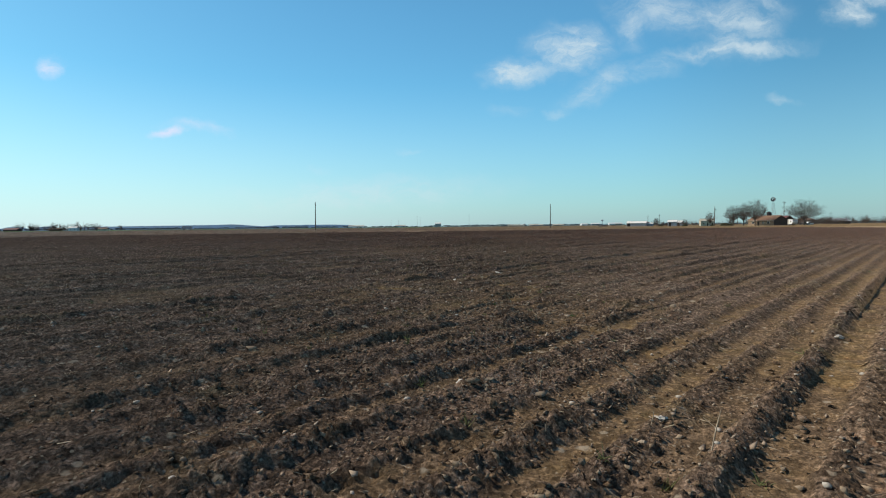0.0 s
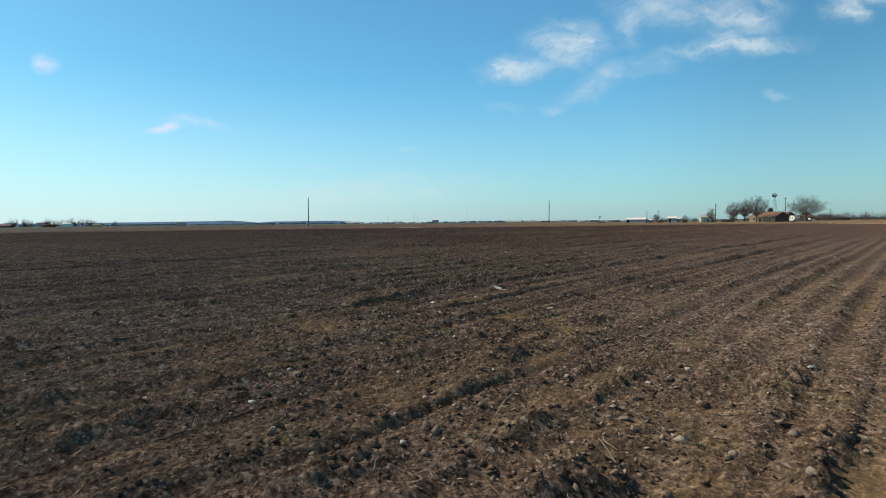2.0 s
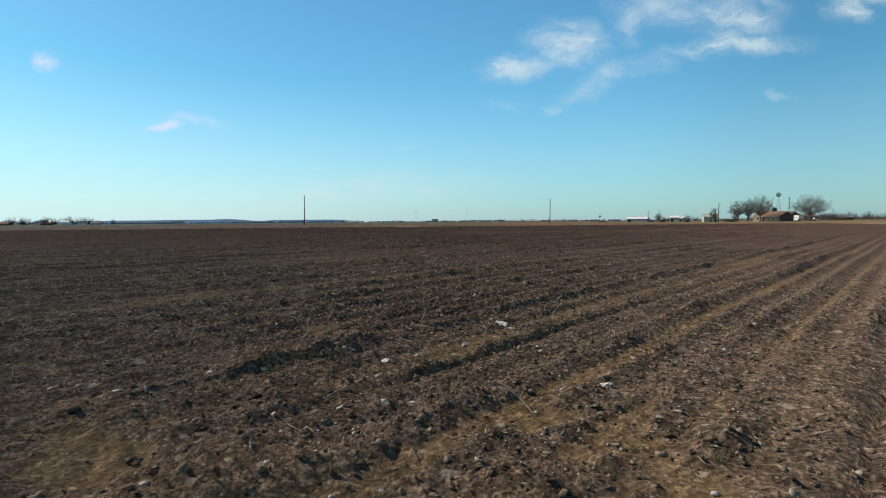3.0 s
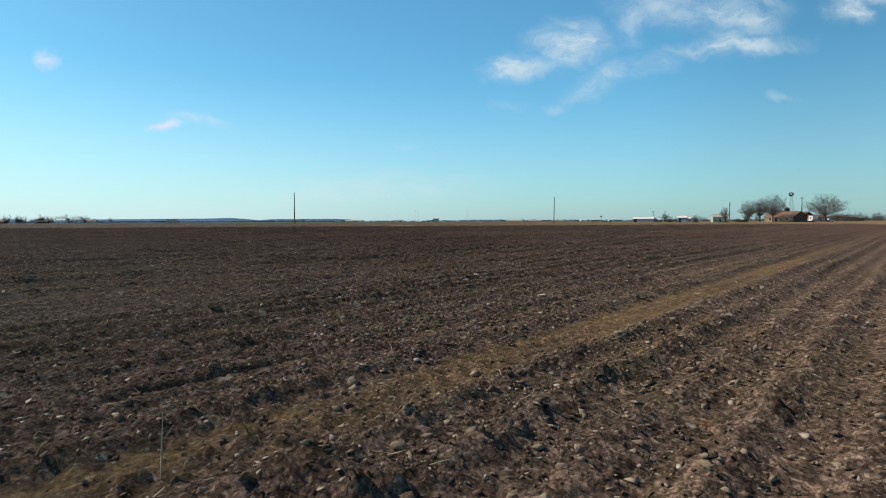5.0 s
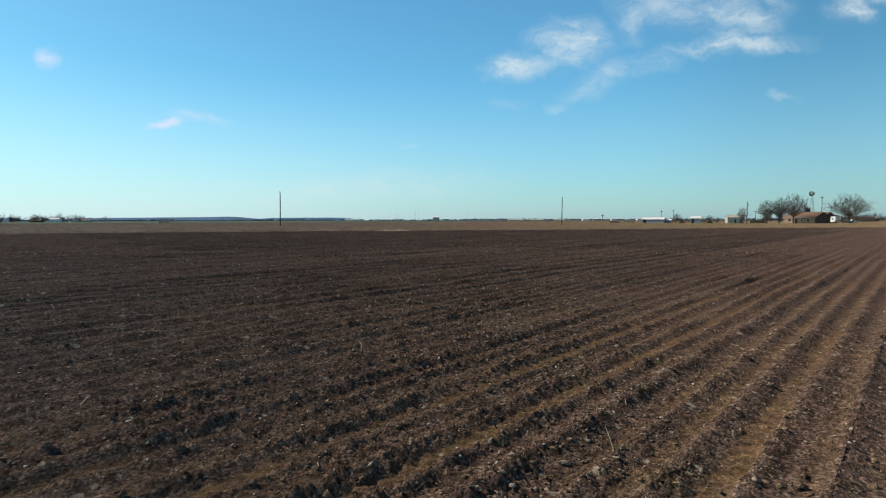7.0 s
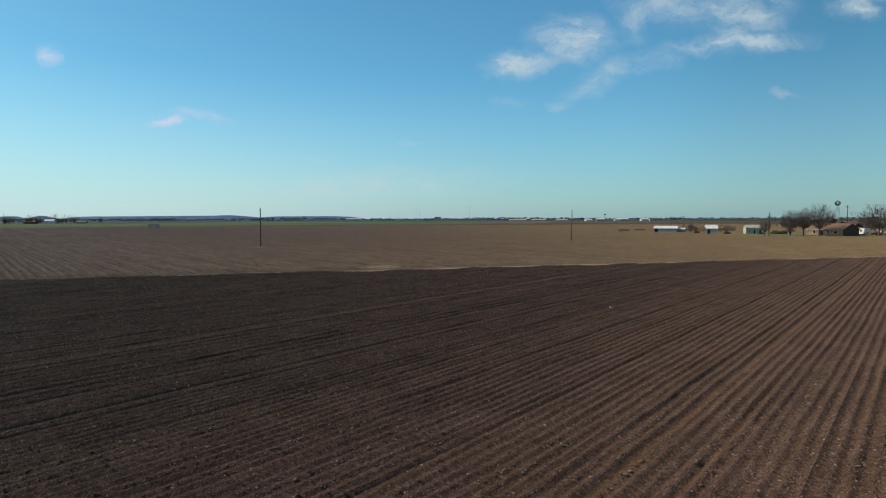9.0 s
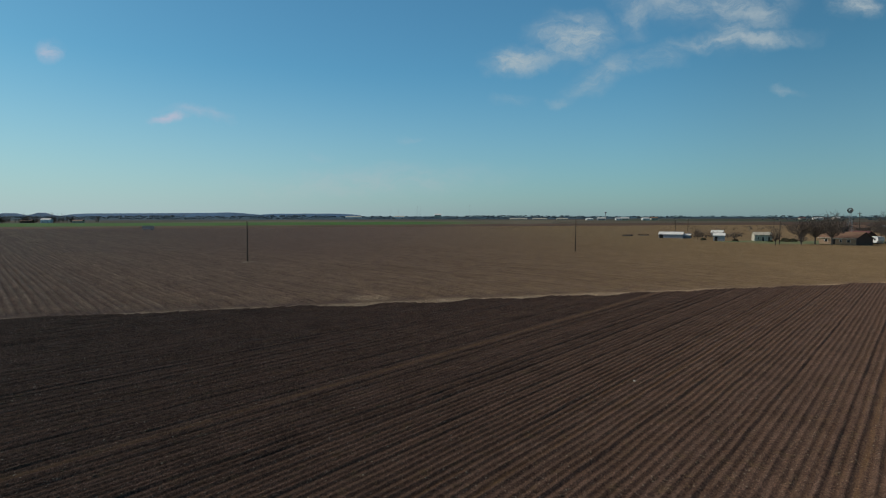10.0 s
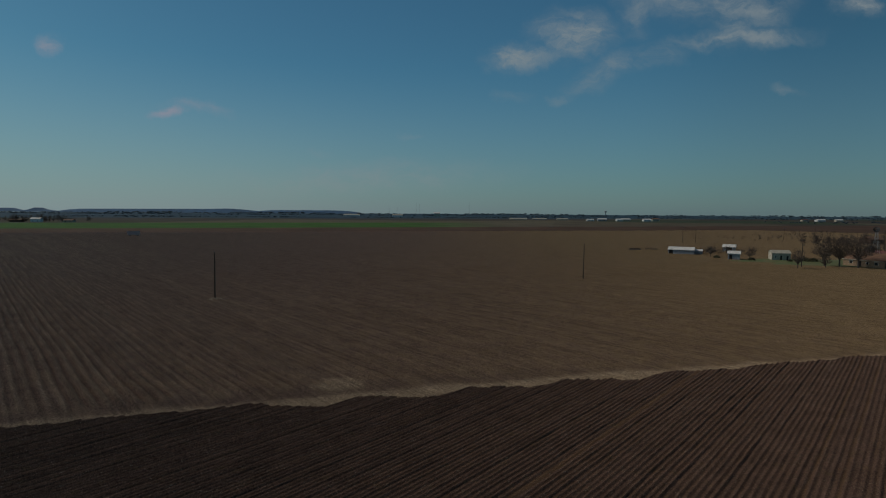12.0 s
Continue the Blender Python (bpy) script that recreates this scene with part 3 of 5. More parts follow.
def sheet(name, mat, tiles, turn, height, size):
    """A heightfield made of square tiles, each with its own fineness (cells along, cells across), closed by short skirts."""
    places, quads, sands, count = [], [], [], 0
    for tu, tv, nu, nv in tiles:
        gu, gv = np.meshgrid(tu + np.linspace(0, size, nu + 1), tv + np.linspace(0, size, nv + 1), indexing="ij")
        u, v = gu.ravel(), gv.ravel()
        x, y = u * math.sin(turn) + v * math.cos(turn), u * math.cos(turn) - v * math.sin(turn)
        z, sand = height(x, y)
        top = np.stack([x, y, z], 1)
        a = (np.arange(nu)[:, None] * (nv + 1) + np.arange(nv)[None, :]).ravel() + count
        quads.append(np.stack([a, a + 1, a + nv + 2, a + nv + 1], 1))
        # the skirt has points of its own, so that it does not bend the shading of the rim
        grid = np.arange((nu + 1) * (nv + 1)).reshape(nu + 1, nv + 1)
        rim = np.concatenate([grid[:-1, 0], grid[-1, :-1], grid[:0:-1, -1], grid[0, :0:-1]])
        n = len(rim)
        up, low = top[rim] - (0, 0, 0.002), top[rim] - (0, 0, 0.07)
        b = count + len(top) + np.arange(n)
        c = count + len(top) + (np.arange(n) + 1) % n
        quads.append(np.stack([b, b + n, c + n, c], 1))
        places += [top, up, low]
        sands += [sand, sand[rim], sand[rim]]
        count += len(top) + 2 * n
    return mesh_from(name, mat, np.concatenate(places), np.concatenate(quads), np.concatenate(sands))


def mesh_from(name, mat, co, faces, sand=None, smooth=True):
    me = bpy.data.meshes.new(name)
    side = faces.shape[1]
    me.vertices.add(len(co))
    me.vertices.foreach_set("co", co.astype(np.float32).ravel())
    me.loops.add(faces.size)
    me.loops.foreach_set("vertex_index", faces.astype(np.int32).ravel())
    me.polygons.add(len(faces))
    me.polygons.foreach_set("loop_start", np.arange(0, faces.size, side, dtype=np.int32))
    me.update(calc_edges=True)
    if sand is not None:
        me.attributes.new("sand", "FLOAT", "POINT").data.foreach_set("value", sand.astype(np.float32))
    if smooth:
        me.shade_smooth()
    me.materials.append(mat)
    return new(name, me)


def ploughed_field():
    size, tiles = 3.0, []
    for i in range(-8, 75):
        for j in range(-62, 32):
            u, v = (i + 0.5) * size, (j + 0.5) * size
            x, y = u * math.sin(ROW) + v * math.cos(ROW), u * math.cos(ROW) - v * math.sin(ROW)
            if y < -4 or y > 131 + 0.258 * x + 3 or abs(x) > 9 + 0.86 * max(y, 0) or x > 100 or x < -75:
                continue
            d = float(line_distance(np.array(x), np.array(y)))
            n = (126, 126) if d < 1.7 else (86, 86) if d < 3.2 else (50, 50) if d < 5.5 else (30, 36) if d < 11 else (8, 26) if d < 24 else (4, 38) if y > 62 and abs(x - 3) < 4 + 0.86 * (y - 50) else (2, 18)
            tiles.append((i * size, j * size, *n))

    def height(x, y):
        z, sand = plough(x, y)
        return z - 0.45 * steps(-0.1, 0.35, y - field_edge(x)), sand
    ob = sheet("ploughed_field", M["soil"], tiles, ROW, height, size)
    return tagged(ob, "dark brown ploughed field with cloddy ridges and sandy furrows", "field", kind="structure")


def stubble(x, y):
    u, v = along(x, y, FAR_ROW)
    vw = v + (vnoise(u * 0.05, v * 0.1, 71) - 0.5) * 0.5
    k = np.floor(vw / FAR_PITCH)
    f = vw / FAR_PITCH - k
    off = y - track_line(x)
    back = steps(0.0, 3.0, off)
    strong = 1 - steps(70, 84, v)
    rows = 1 - steps(92, 130, v)
    z = 0.20 * back * (0.5 + 0.5 * np.cos(f * math.tau)) * (0.75 + 0.5 * vnoise(u * 0.3, v * 0.9, 72)) * (0.7 + 0.5 * lattice(k, k * 0, 78)) * (0.6 + 0.6 * rows + 0.4 * strong)
    z += 0.05 * (vnoise(x * 1.1, y * 1.1, 73) - 0.5) + 0.05 * (vnoise(x * 3.1, y * 3.1, 74) - 0.5)
    ruts = np.exp(-((off + 0.9) / 0.3) ** 2) + np.exp(-((off + 2.4) / 0.3) ** 2)
    hem = off + 1.3 * (vnoise(x * 0.22, y * 0.22, 75) - 0.5)
    bare = 1 - steps(-1.5, -0.3, hem)
    z = z - 0.06 * ruts - 0.02 * bare
    spill = 1 - steps(0.5, 1.2, ((x - -6.8) / 3.6) ** 2 + ((y - 130.3) / 2.2) ** 2 + vnoise(x, y, 81) - 0.5)
    bare = np.maximum(bare, 0.8 * spill)
    floor = 0.5 - 0.5 * np.cos(f * math.tau)
    streak = steps(0.45, 0.75, vnoise(u * 0.018, v * 0.35, 77)) * (0.4 + 0.9 * lattice(k, k * 0, 79))
    sand = np.maximum(bare * (0.6 + 0.4 * vnoise(x * 0.6, y * 2.0, 76)), 0.22 * (0.15 + 0.85 * floor ** 2) * streak * (0.5 + vnoise(u * 0.4, v * 2.0, 80)) * (0.35 + 0.75 * rows) * (1 - 0.4 * strong))
    crest = (0.5 + 0.5 * np.cos(f * math.tau)) ** 1.4
    sand = np.maximum(sand, back * crest * (0.06 + 0.14 * rows + 0.16 * strong) * (0.45 + 0.8 * lattice(k, k * 0, 82)) * (0.6 + 0.8 * vnoise(u * 0.5, v * 1.4, 83)))
    sand = np.maximum(sand, 0.3 * np.exp(-((v - 71.6) / 0.4) ** 2) * back)
    yard = steps(1.25, 0.95, ((x - 166) / 44) ** 2 + ((y - 284) / 17) ** 2)
    z = z * (1 - 0.9 * yard)
    return z - 0.6 * (1 - steps(-1.6, -0.6, y - field_edge(x))), np.clip(sand, 0, 1)


def stubble_field():
    size, tiles = 12.0, []
    for i in range(-12, 60):
        for j in range(-16, 62):
            u, v = (i + 0.5) * size, (j + 0.5) * size
            x, y = u * math.sin(FAR_ROW) + v * math.cos(FAR_ROW), u * math.cos(FAR_ROW) - v * math.sin(FAR_ROW)
            back = y - (129 + 0.256 * x)
            if back < -14 or back > 470 or abs(x) > 10 + 0.84 * max(y, 0):
                continue
            n = (16, 46) if back < 12 else (8, 48) if back < 70 else (4, 36) if back < 120 else (3, 16) if back < 200 else (2, 5)
            tiles.append((i * size, j * size, *n))
    ob = sheet("stubble_field", M["stubble"], tiles, FAR_ROW, stubble, size)
    return tagged(ob, "brown tilled field with pale rows and a bare dirt track along its edge", "field", kind="structure")


def ground():
    """The plain, one sheet out to the horizon; it dips a little under the near fields, which lie on it."""
    rings = [0, 60, 120, 200, 300, 400, 520, 640, 800, 1000, 1300, 1700, 2300, 3100, 4000, 4850]
    n, co, faces = 96, [], []
    for r in rings:
        for k in range(n):
            x, y = r * math.cos(k * math.tau / n), r * math.sin(k * math.tau / n)
            inside = 1 - float(steps(430, 640, np.array(r)))
            co.append((x, y + 60, -0.5 * inside - 0.05))
    for i in range(len(rings) - 1):
        for k in range(n):
            a, b = i * n + k, i * n + (k + 1) % n
            faces.append((a, b, b + n, a + n))
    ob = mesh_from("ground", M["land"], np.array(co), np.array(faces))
    return tagged(ob, "flat brown and green farmland reaching the horizon", "ground", kind="structure")


ground()
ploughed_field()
stubble_field()


# ---- poles in the field ----


def spot(x, y, z=0.0, turn=0.0):
    return pose(x, y, z, 0, 0, turn)


def utility_pole(m, height, label, arm=False, lamp=False):
    ob = thing("utility_pole", m, label, "utility pole")
    bm, rings = bmesh.new(), []
    for k in range(9):
        z = height * k / 8 if k else -0.6
        c, r = Vector((0.012 * z * math.sin(z * 0.25), 0.006 * z, z)), 0.19 - 0.07 * k / 8
        rings.append([bm.verts.new(c + Vector((math.cos(a * math.tau / 10) * r, math.sin(a * math.tau / 10) * r, 0))) for a in range(10)])
    for low, up in zip(rings, rings[1:]):
        for a in range(10):
            bm.faces.new((low[a], low[(a + 1) % 10], up[(a + 1) % 10], up[a]))
    bm.faces.new(rings[-1])
    part("shaft", bm, M["pole"], ob, smooth=True)
    top = Vector((0.012 * height * math.sin(height * 0.25), 0.006 * height, height))
    bm = bmesh.new()
    tube(bm, top - Vector((0, 0, 0.05)), top + Vector((0, 0, 0.16)), 0.025, 0.025, 8)
    tube(bm, top + Vector((0, 0, 0.1)), top + Vector((0, 0, 0.22)), 0.06, 0.045, 8)
    part("insulator", bm, M["steel"], ob, "grey top insulator on a steel pin")
    if arm:
        bm = bmesh.new()
        box(bm, (-1.25, 0.10, height - 0.75), (1.25, 0.22, height - 0.6))
        part("crossarm", bm, M["pole"], ob)
        for x in (-1.15, -0.45, 0.45, 1.15):
            bm = bmesh.new()
            tube(bm, (x, 0.16, height - 0.6), (x, 0.16, height - 0.42), 0.05, 0.04, 8)
            part("insulator", bm, M["steel"], ob)
        for s in (-1, 1):
            bm = bmesh.new()
            tube(bm, (0.0, 0.16, height - 1.4), (s * 0.8, 0.16, height - 0.75), 0.02, 0.02, 4)
            part("brace", bm, M["dark_steel"], ob)
    if lamp:
        bm = bmesh.new()
        tube(bm, (0.1, 0.05, height - 1.6), (0.55, 0.05, height - 1.3), 0.03, 0.03, 6)
        part("lamp_bracket", bm, M["dark_steel"], ob)
        bm = bmesh.new()
        tube(bm, (0.6, 0.05, height - 1.65), (0.6, 0.05, height - 1.2), 0.2, 0.12, 10)
        part("transformer_can", bm, M["dark_steel"], ob)
    return ob


utility_pole(spot(-45.0, 186.8), 10.3, "bare weathered wooden pole standing in a pale earth mound")
utility_pole(spot(46.0, 226.1), 10.3, "bare weathered wooden pole standing in the tilled field")


def dirt_mound(x, y, radius, height):
    n, rings, co, faces = 28, 7, [], []
    for i in range(rings + 1):
        for k in range(n):
            a, r = k * math.tau / n, radius * i / rings * (1 + 0.18 * math.sin(3 * k * math.tau / n + 1))
            z = height * (0.5 + 0.5 * math.cos(math.pi * i / rings)) + 0.12 * (noise.noise((r * math.cos(a) * 2, r * math.sin(a) * 2, 0))) - 0.05
            co.append((r * math.cos(a), r * math.sin(a), z))
    for i in range(rings):
        for k in range(n):
            a, b = i * n + k, i * n + (k + 1) % n
            faces.append((a, a + n, b + n, b))
    ob = mesh_from("dirt_mound", M["mound"], np.array(co), np.array(faces))
    ob.matrix_world = spot(x, y)
    return tagged(ob, "low mound of pale bare earth at the foot of a pole", "mound", kind="stuff")


dirt_mound(-45.0, 186.6, 2.6, 0.35)


# ---- buildings ----
# A gabled building stands on its nearest corner: x runs along the front to the far end, y along the gable.


def frame_at(x, y, bearing):
    """Local x along the bearing (degrees right of straight ahead), local y to the right of it."""
    a = radians(bearing)
    m = Matrix(((math.sin(a), math.cos(a), 0, x), (math.cos(a), -math.sin(a), 0, y), (0, 0, 1, 0), (0, 0, 0, 1)))
    return m


def hip_or_gable(name, at, bearing, length, width, eave, ridge, wall_mat, roof_mat, label, category="building", openings=(), over=0.4, gable_mat=None):
    m = frame_at(*at, bearing)
    ob = thing(name, spot(*at), label, category)
    inv = ob.matrix_world.inverted() @ m
    bm, t = bmesh.new(), 0.18
    # front and back walls, then the two gables, butted end to end
    box(bm, (0, 0, -0.1), (length, t, eave), inv)
    box(bm, (0, width - t, -0.1), (length, width, eave), inv)
    if gable_mat:
        part("wall", bm, wall_mat, ob)
        bm = bmesh.new()
    for x0 in (0.0, length - t):
        ring = [(t, -0.1), (width - t, -0.1), (width - t, eave), (width / 2, ridge - 0.06), (t, eave)]
        a = [bm.verts.new(inv @ Vector((x0, y, z))) for y, z in ring]
        b = [bm.verts.new(inv @ Vector((x0 + t, y, z))) for y, z in ring]
        bm.faces.new(a), bm.faces.new(b[::-1])
        for i in range(5):
            bm.faces.new((a[i], a[(i + 1) % 5], b[(i + 1) % 5], b[i]))
        if gable_mat:
            part("gable", bm, gable_mat, ob)
            bm = bmesh.new()
    if gable_mat:
        bm.free()
    else:
        part("wall", bm, wall_mat, ob)
    fall = (ridge - eave) / (width / 2)
    for sgn, y0 in ((-1, -over), (1, width + over)):
        bm = bmesh.new()
        low = eave - fall * over + 0.1
        slab(bm, [inv @ Vector(c) for c in ((-over, y0, low), (length + over, y0, low), (length + over, width / 2, ridge + 0.1), (-over, width / 2, ridge + 0.1))], 0.1)
        part("roof", bm, roof_mat, ob)
    bm = bmesh.new()
    box(bm, (-over, width / 2 - 0.12, ridge + 0.1), (length + over, width / 2 + 0.12, ridge + 0.15), inv)
    part("ridge_cap", bm, roof_mat, ob)
    bm = bmesh.new()
    box(bm, (-over, -over - 0.03, eave - fall * over - 0.12), (length + over, -over, eave - fall * over + 0.08), inv)
    part("fascia", bm, M["cream"] if wall_mat is M["brick"] else roof_mat, ob)
    for kind, side, a0, a1, z0, z1 in openings:
        frame_mat, pane_mat = (M["white"], M["glass"]) if kind == "window" else (M["dark_steel"], M["opening"])
        def slot(lo, hi, out0, out1):
            if side == "front":
                return (lo, -out1, z0), (hi, -out0, z1)
            return (-out1, lo, z0), (-out0, hi, z1)
        bm = bmesh.new()
        lo, hi = slot(a0, a1, 0.004, 0.03)
        box(bm, lo, hi, inv)
        pane = part(kind, bm, pane_mat, ob)
        bm = bmesh.new()
        for b0, b1, c0, c1 in ((a0 - 0.08, a0, z0, z1), (a1, a1 + 0.08, z0, z1), (a0 - 0.08, a1 + 0.08, z1, z1 + 0.08)):
            p, q = ((b0, -0.05, c0), (b1, -0.003, c1)) if side == "front" else ((-0.05, b0, c0), (-0.003, b1, c1))
            box(bm, p, q, inv)
        part("frame", bm, frame_mat, pane)
    return ob


# gables get the dark brown siding; it also stands in for their shade
hip_or_gable("farmhouse", (162.5, 259.7), -18, 14.5, 9.3, 2.7, 5.0, M["brick"], M["shingle"],
             "low tan brick farmhouse with a brown shingle roof", "house",
             [("window", "front", 2.2, 3.4, 1.0, 2.0), ("window", "front", 5.4, 6.2, 1.0, 2.0), ("door", "front", 8.0, 8.9, 0.0, 2.05),
              ("window", "front", 11.0, 12.2, 1.0, 2.0)], gable_mat=M["brown_brick"])
hip_or_gable("garage_wing", (175.6, 273.2), -18, 11.0, 9.0, 2.6, 5.0, M["brown_brick"], M["red_shingle"],
             "brown-walled garage with a dull red roof behind the house", "garage",
             [("door", "gable", 1.6, 4.2, 0.0, 2.2), ("door", "gable", 5.2, 7.8, 0.0, 2.2)])
hip_or_gable("long_shed", (123.0, 320.0), -60, 11.2, 6.0, 2.1, 3.2, M["tin_wall"], M["tin_roof"],
             "long grey tin shed with a bright white tin roof", "shed", [("door", "front", 9.2, 10.8, 0.0, 1.9)], 0.25)
hip_or_gable("lean_shed", (127.4, 321.2), -60, 3.6, 4.5, 1.6, 2.2, M["tin_wall"], M["tin_roof"],
             "small grey lean-to beside the long tin shed", "shed", (), 0.2)
hip_or_gable("back_shed", (154.5, 342.0), -55, 5.6, 4.5, 2.3, 3.4, M["tin_wall"], M["tin_roof"],
             "weathered grey shed with a white tin roof and open front", "shed", [("door", "front", 1.5, 4.0, 0.0, 2.1)], 0.3)
hip_or_gable("small_shed", (129.8, 293.5), -60, 4.5, 4.2, 2.6, 3.5, M["tin_wall"], M["tin_roof"],
             "small grey shed with a white tin roof", "shed", [("door", "front", 2.9, 3.9, 0.0, 2.0)], 0.3)
hip_or_gable("cream_outbuilding", (150.5, 292.5), -75, 7.0, 4.5, 2.9, 4.0, M["cream"], M["cream"],
             "peeling cream outbuilding with dark doorways", "outbuilding",
             [("door", "front", 0.9, 1.45, 0.0, 1.8), ("door", "front", 3.3, 3.8, 0.0, 1.8), ("window", "front", 5.3, 5.8, 0.9, 1.7)], 0.2)


# ---- bare trees ----


def sticks(name, mat, segs, sides, parent):
    """Tapered rods between pairs of points, joined into one mesh part."""
    a = np.array(segs)
    p, q, r0, r1 = a[:, 0:3], a[:, 3:6], a[:, 6], a[:, 7]
    d = q - p
    d /= np.maximum(np.linalg.norm(d, axis=1, keepdims=True), 1e-6)
    ref = np.where(np.abs(d[:, 2:3]) > 0.9, (1.0, 0, 0), (0, 0, 1.0))
    e = np.cross(d, ref)
    e /= np.linalg.norm(e, axis=1, keepdims=True)
    g = np.cross(d, e)
    n, co = len(a), []
    for c, r in ((p, r0), (q, r1)):
        for k in range(sides):
            t = k * math.tau / sides
            co.append(c + (e * math.cos(t) + g * math.sin(t)) * r[:, None])
    co = np.stack(co, 1).reshape(-1, 3)
    base = np.arange(n) * 2 * sides
    faces = np.concatenate([np.stack([base + k, base + (k + 1) % sides, base + sides + (k + 1) % sides, base + sides + k], 1) for k in range(sides)])
    ob = mesh_from(name, mat, co, faces, smooth=False)
    ob.parent = parent
    return ob


def bare_tree(at, height, crown, seed, label, count=900, low=0.24):
    """A leafless tree: tips fill a lobed dome, and each joins the nearest limb below it, so that limbs thicken towards the fork."""
    rng = np.random.RandomState(seed)
    ob = thing("bare_tree", spot(*at), label, "tree", "farmyard trees")
    fork = height * low
    turn, rise = rng.uniform(0, math.tau, count), np.arcsin(rng.uniform(0.30, 1.0, count))
    lobes = 1 + 0.13 * np.sin(3 * turn + seed) * np.cos(rise) + 0.10 * np.sin(7 * turn + 4 * rise + seed * 2) + 0.08 * np.sin(11 * rise + seed)
    reach = rng.uniform(0.0, 1.0, count) ** 0.55 * lobes
    tips = np.stack([np.cos(turn) * np.cos(rise) * crown / 2, np.sin(turn) * np.cos(rise) * crown / 2, np.sin(rise) * (height - fork)], 1) * reach[:, None]
    tips = tips[np.argsort(np.linalg.norm(tips, axis=1))]
    nodes, way, up = np.vstack([np.zeros(3), tips]), np.zeros(count + 1), np.zeros(count + 1, int)
    for k in range(1, count + 1):
        gap = np.linalg.norm(nodes[:k] - nodes[k], axis=1)
        up[k] = int(np.argmin(gap + 0.55 * way[:k]))
        way[k] = way[up[k]] + gap[up[k]]
    load = np.ones(count + 1)
    for k in range(count, 0, -1):
        load[up[k]] += load[k]
    thick = 0.030 * height * (load / load[0]) ** 0.5 + 0.020
    base = np.array((0, 0, fork))
    wood, twigs = [(0, 0, -0.2, 0, 0, fork, 0.026 * height, 0.021 * height)], []
    for k in range(1, count + 1):
        p, q = nodes[up[k]] + base, nodes[k] + base
        (wood if load[k] > 6 else twigs).append((*p, *q, min(thick[up[k]], thick[k] * 1.5), thick[k]))
        if load[k] < 6:
            d = (q - p) / max(np.linalg.norm(q - p), 0.01)
            for _ in range(3):
                e = d + rng.normal(0, 0.55, 3) + (0, 0, 0.25)
                twigs.append((*q, *(q + e * height * 0.045), 0.022, 0.010))
    sticks("trunk", M["bark"], wood, 6, ob)
    sticks("crown", M["twig"], twigs, 3, ob)
    return ob


for at, height, crown, seed, label, count in (
        ((131.0, 259.0), 7.0, 5.0, 3, "small leafless tree with a slender trunk beside a yard pole", 350),
        ((148.0, 269.5), 10.4, 9.5, 4, "leafless tree with a forked crown beside the house", 800),
        ((152.2, 267.5), 10.8, 8.5, 5, "leafless tree before the end of the farmhouse", 800),
        ((154.8, 262.0), 12.4, 13.0, 6, "tall leafless tree before the farmhouse wall", 1200),
        ((179.5, 262.6), 12.4, 18.5, 14, "wide-crowned leafless tree beside the parked trailer", 1500),
        ((143.0, 262.0), 4.6, 4.5, 8, "low leafless tree beside a yard pole", 300),
        ((124.5, 307.5), 5.2, 5.0, 9, "small leafless tree beside the tin sheds", 300),
        ((137.5, 299.5), 4.0, 4.5, 10, "low leafless thicket between the tin sheds", 300)):
    bare_tree(at, height, crown, seed, label, count)


# ---- windmill, tank, yard poles ----


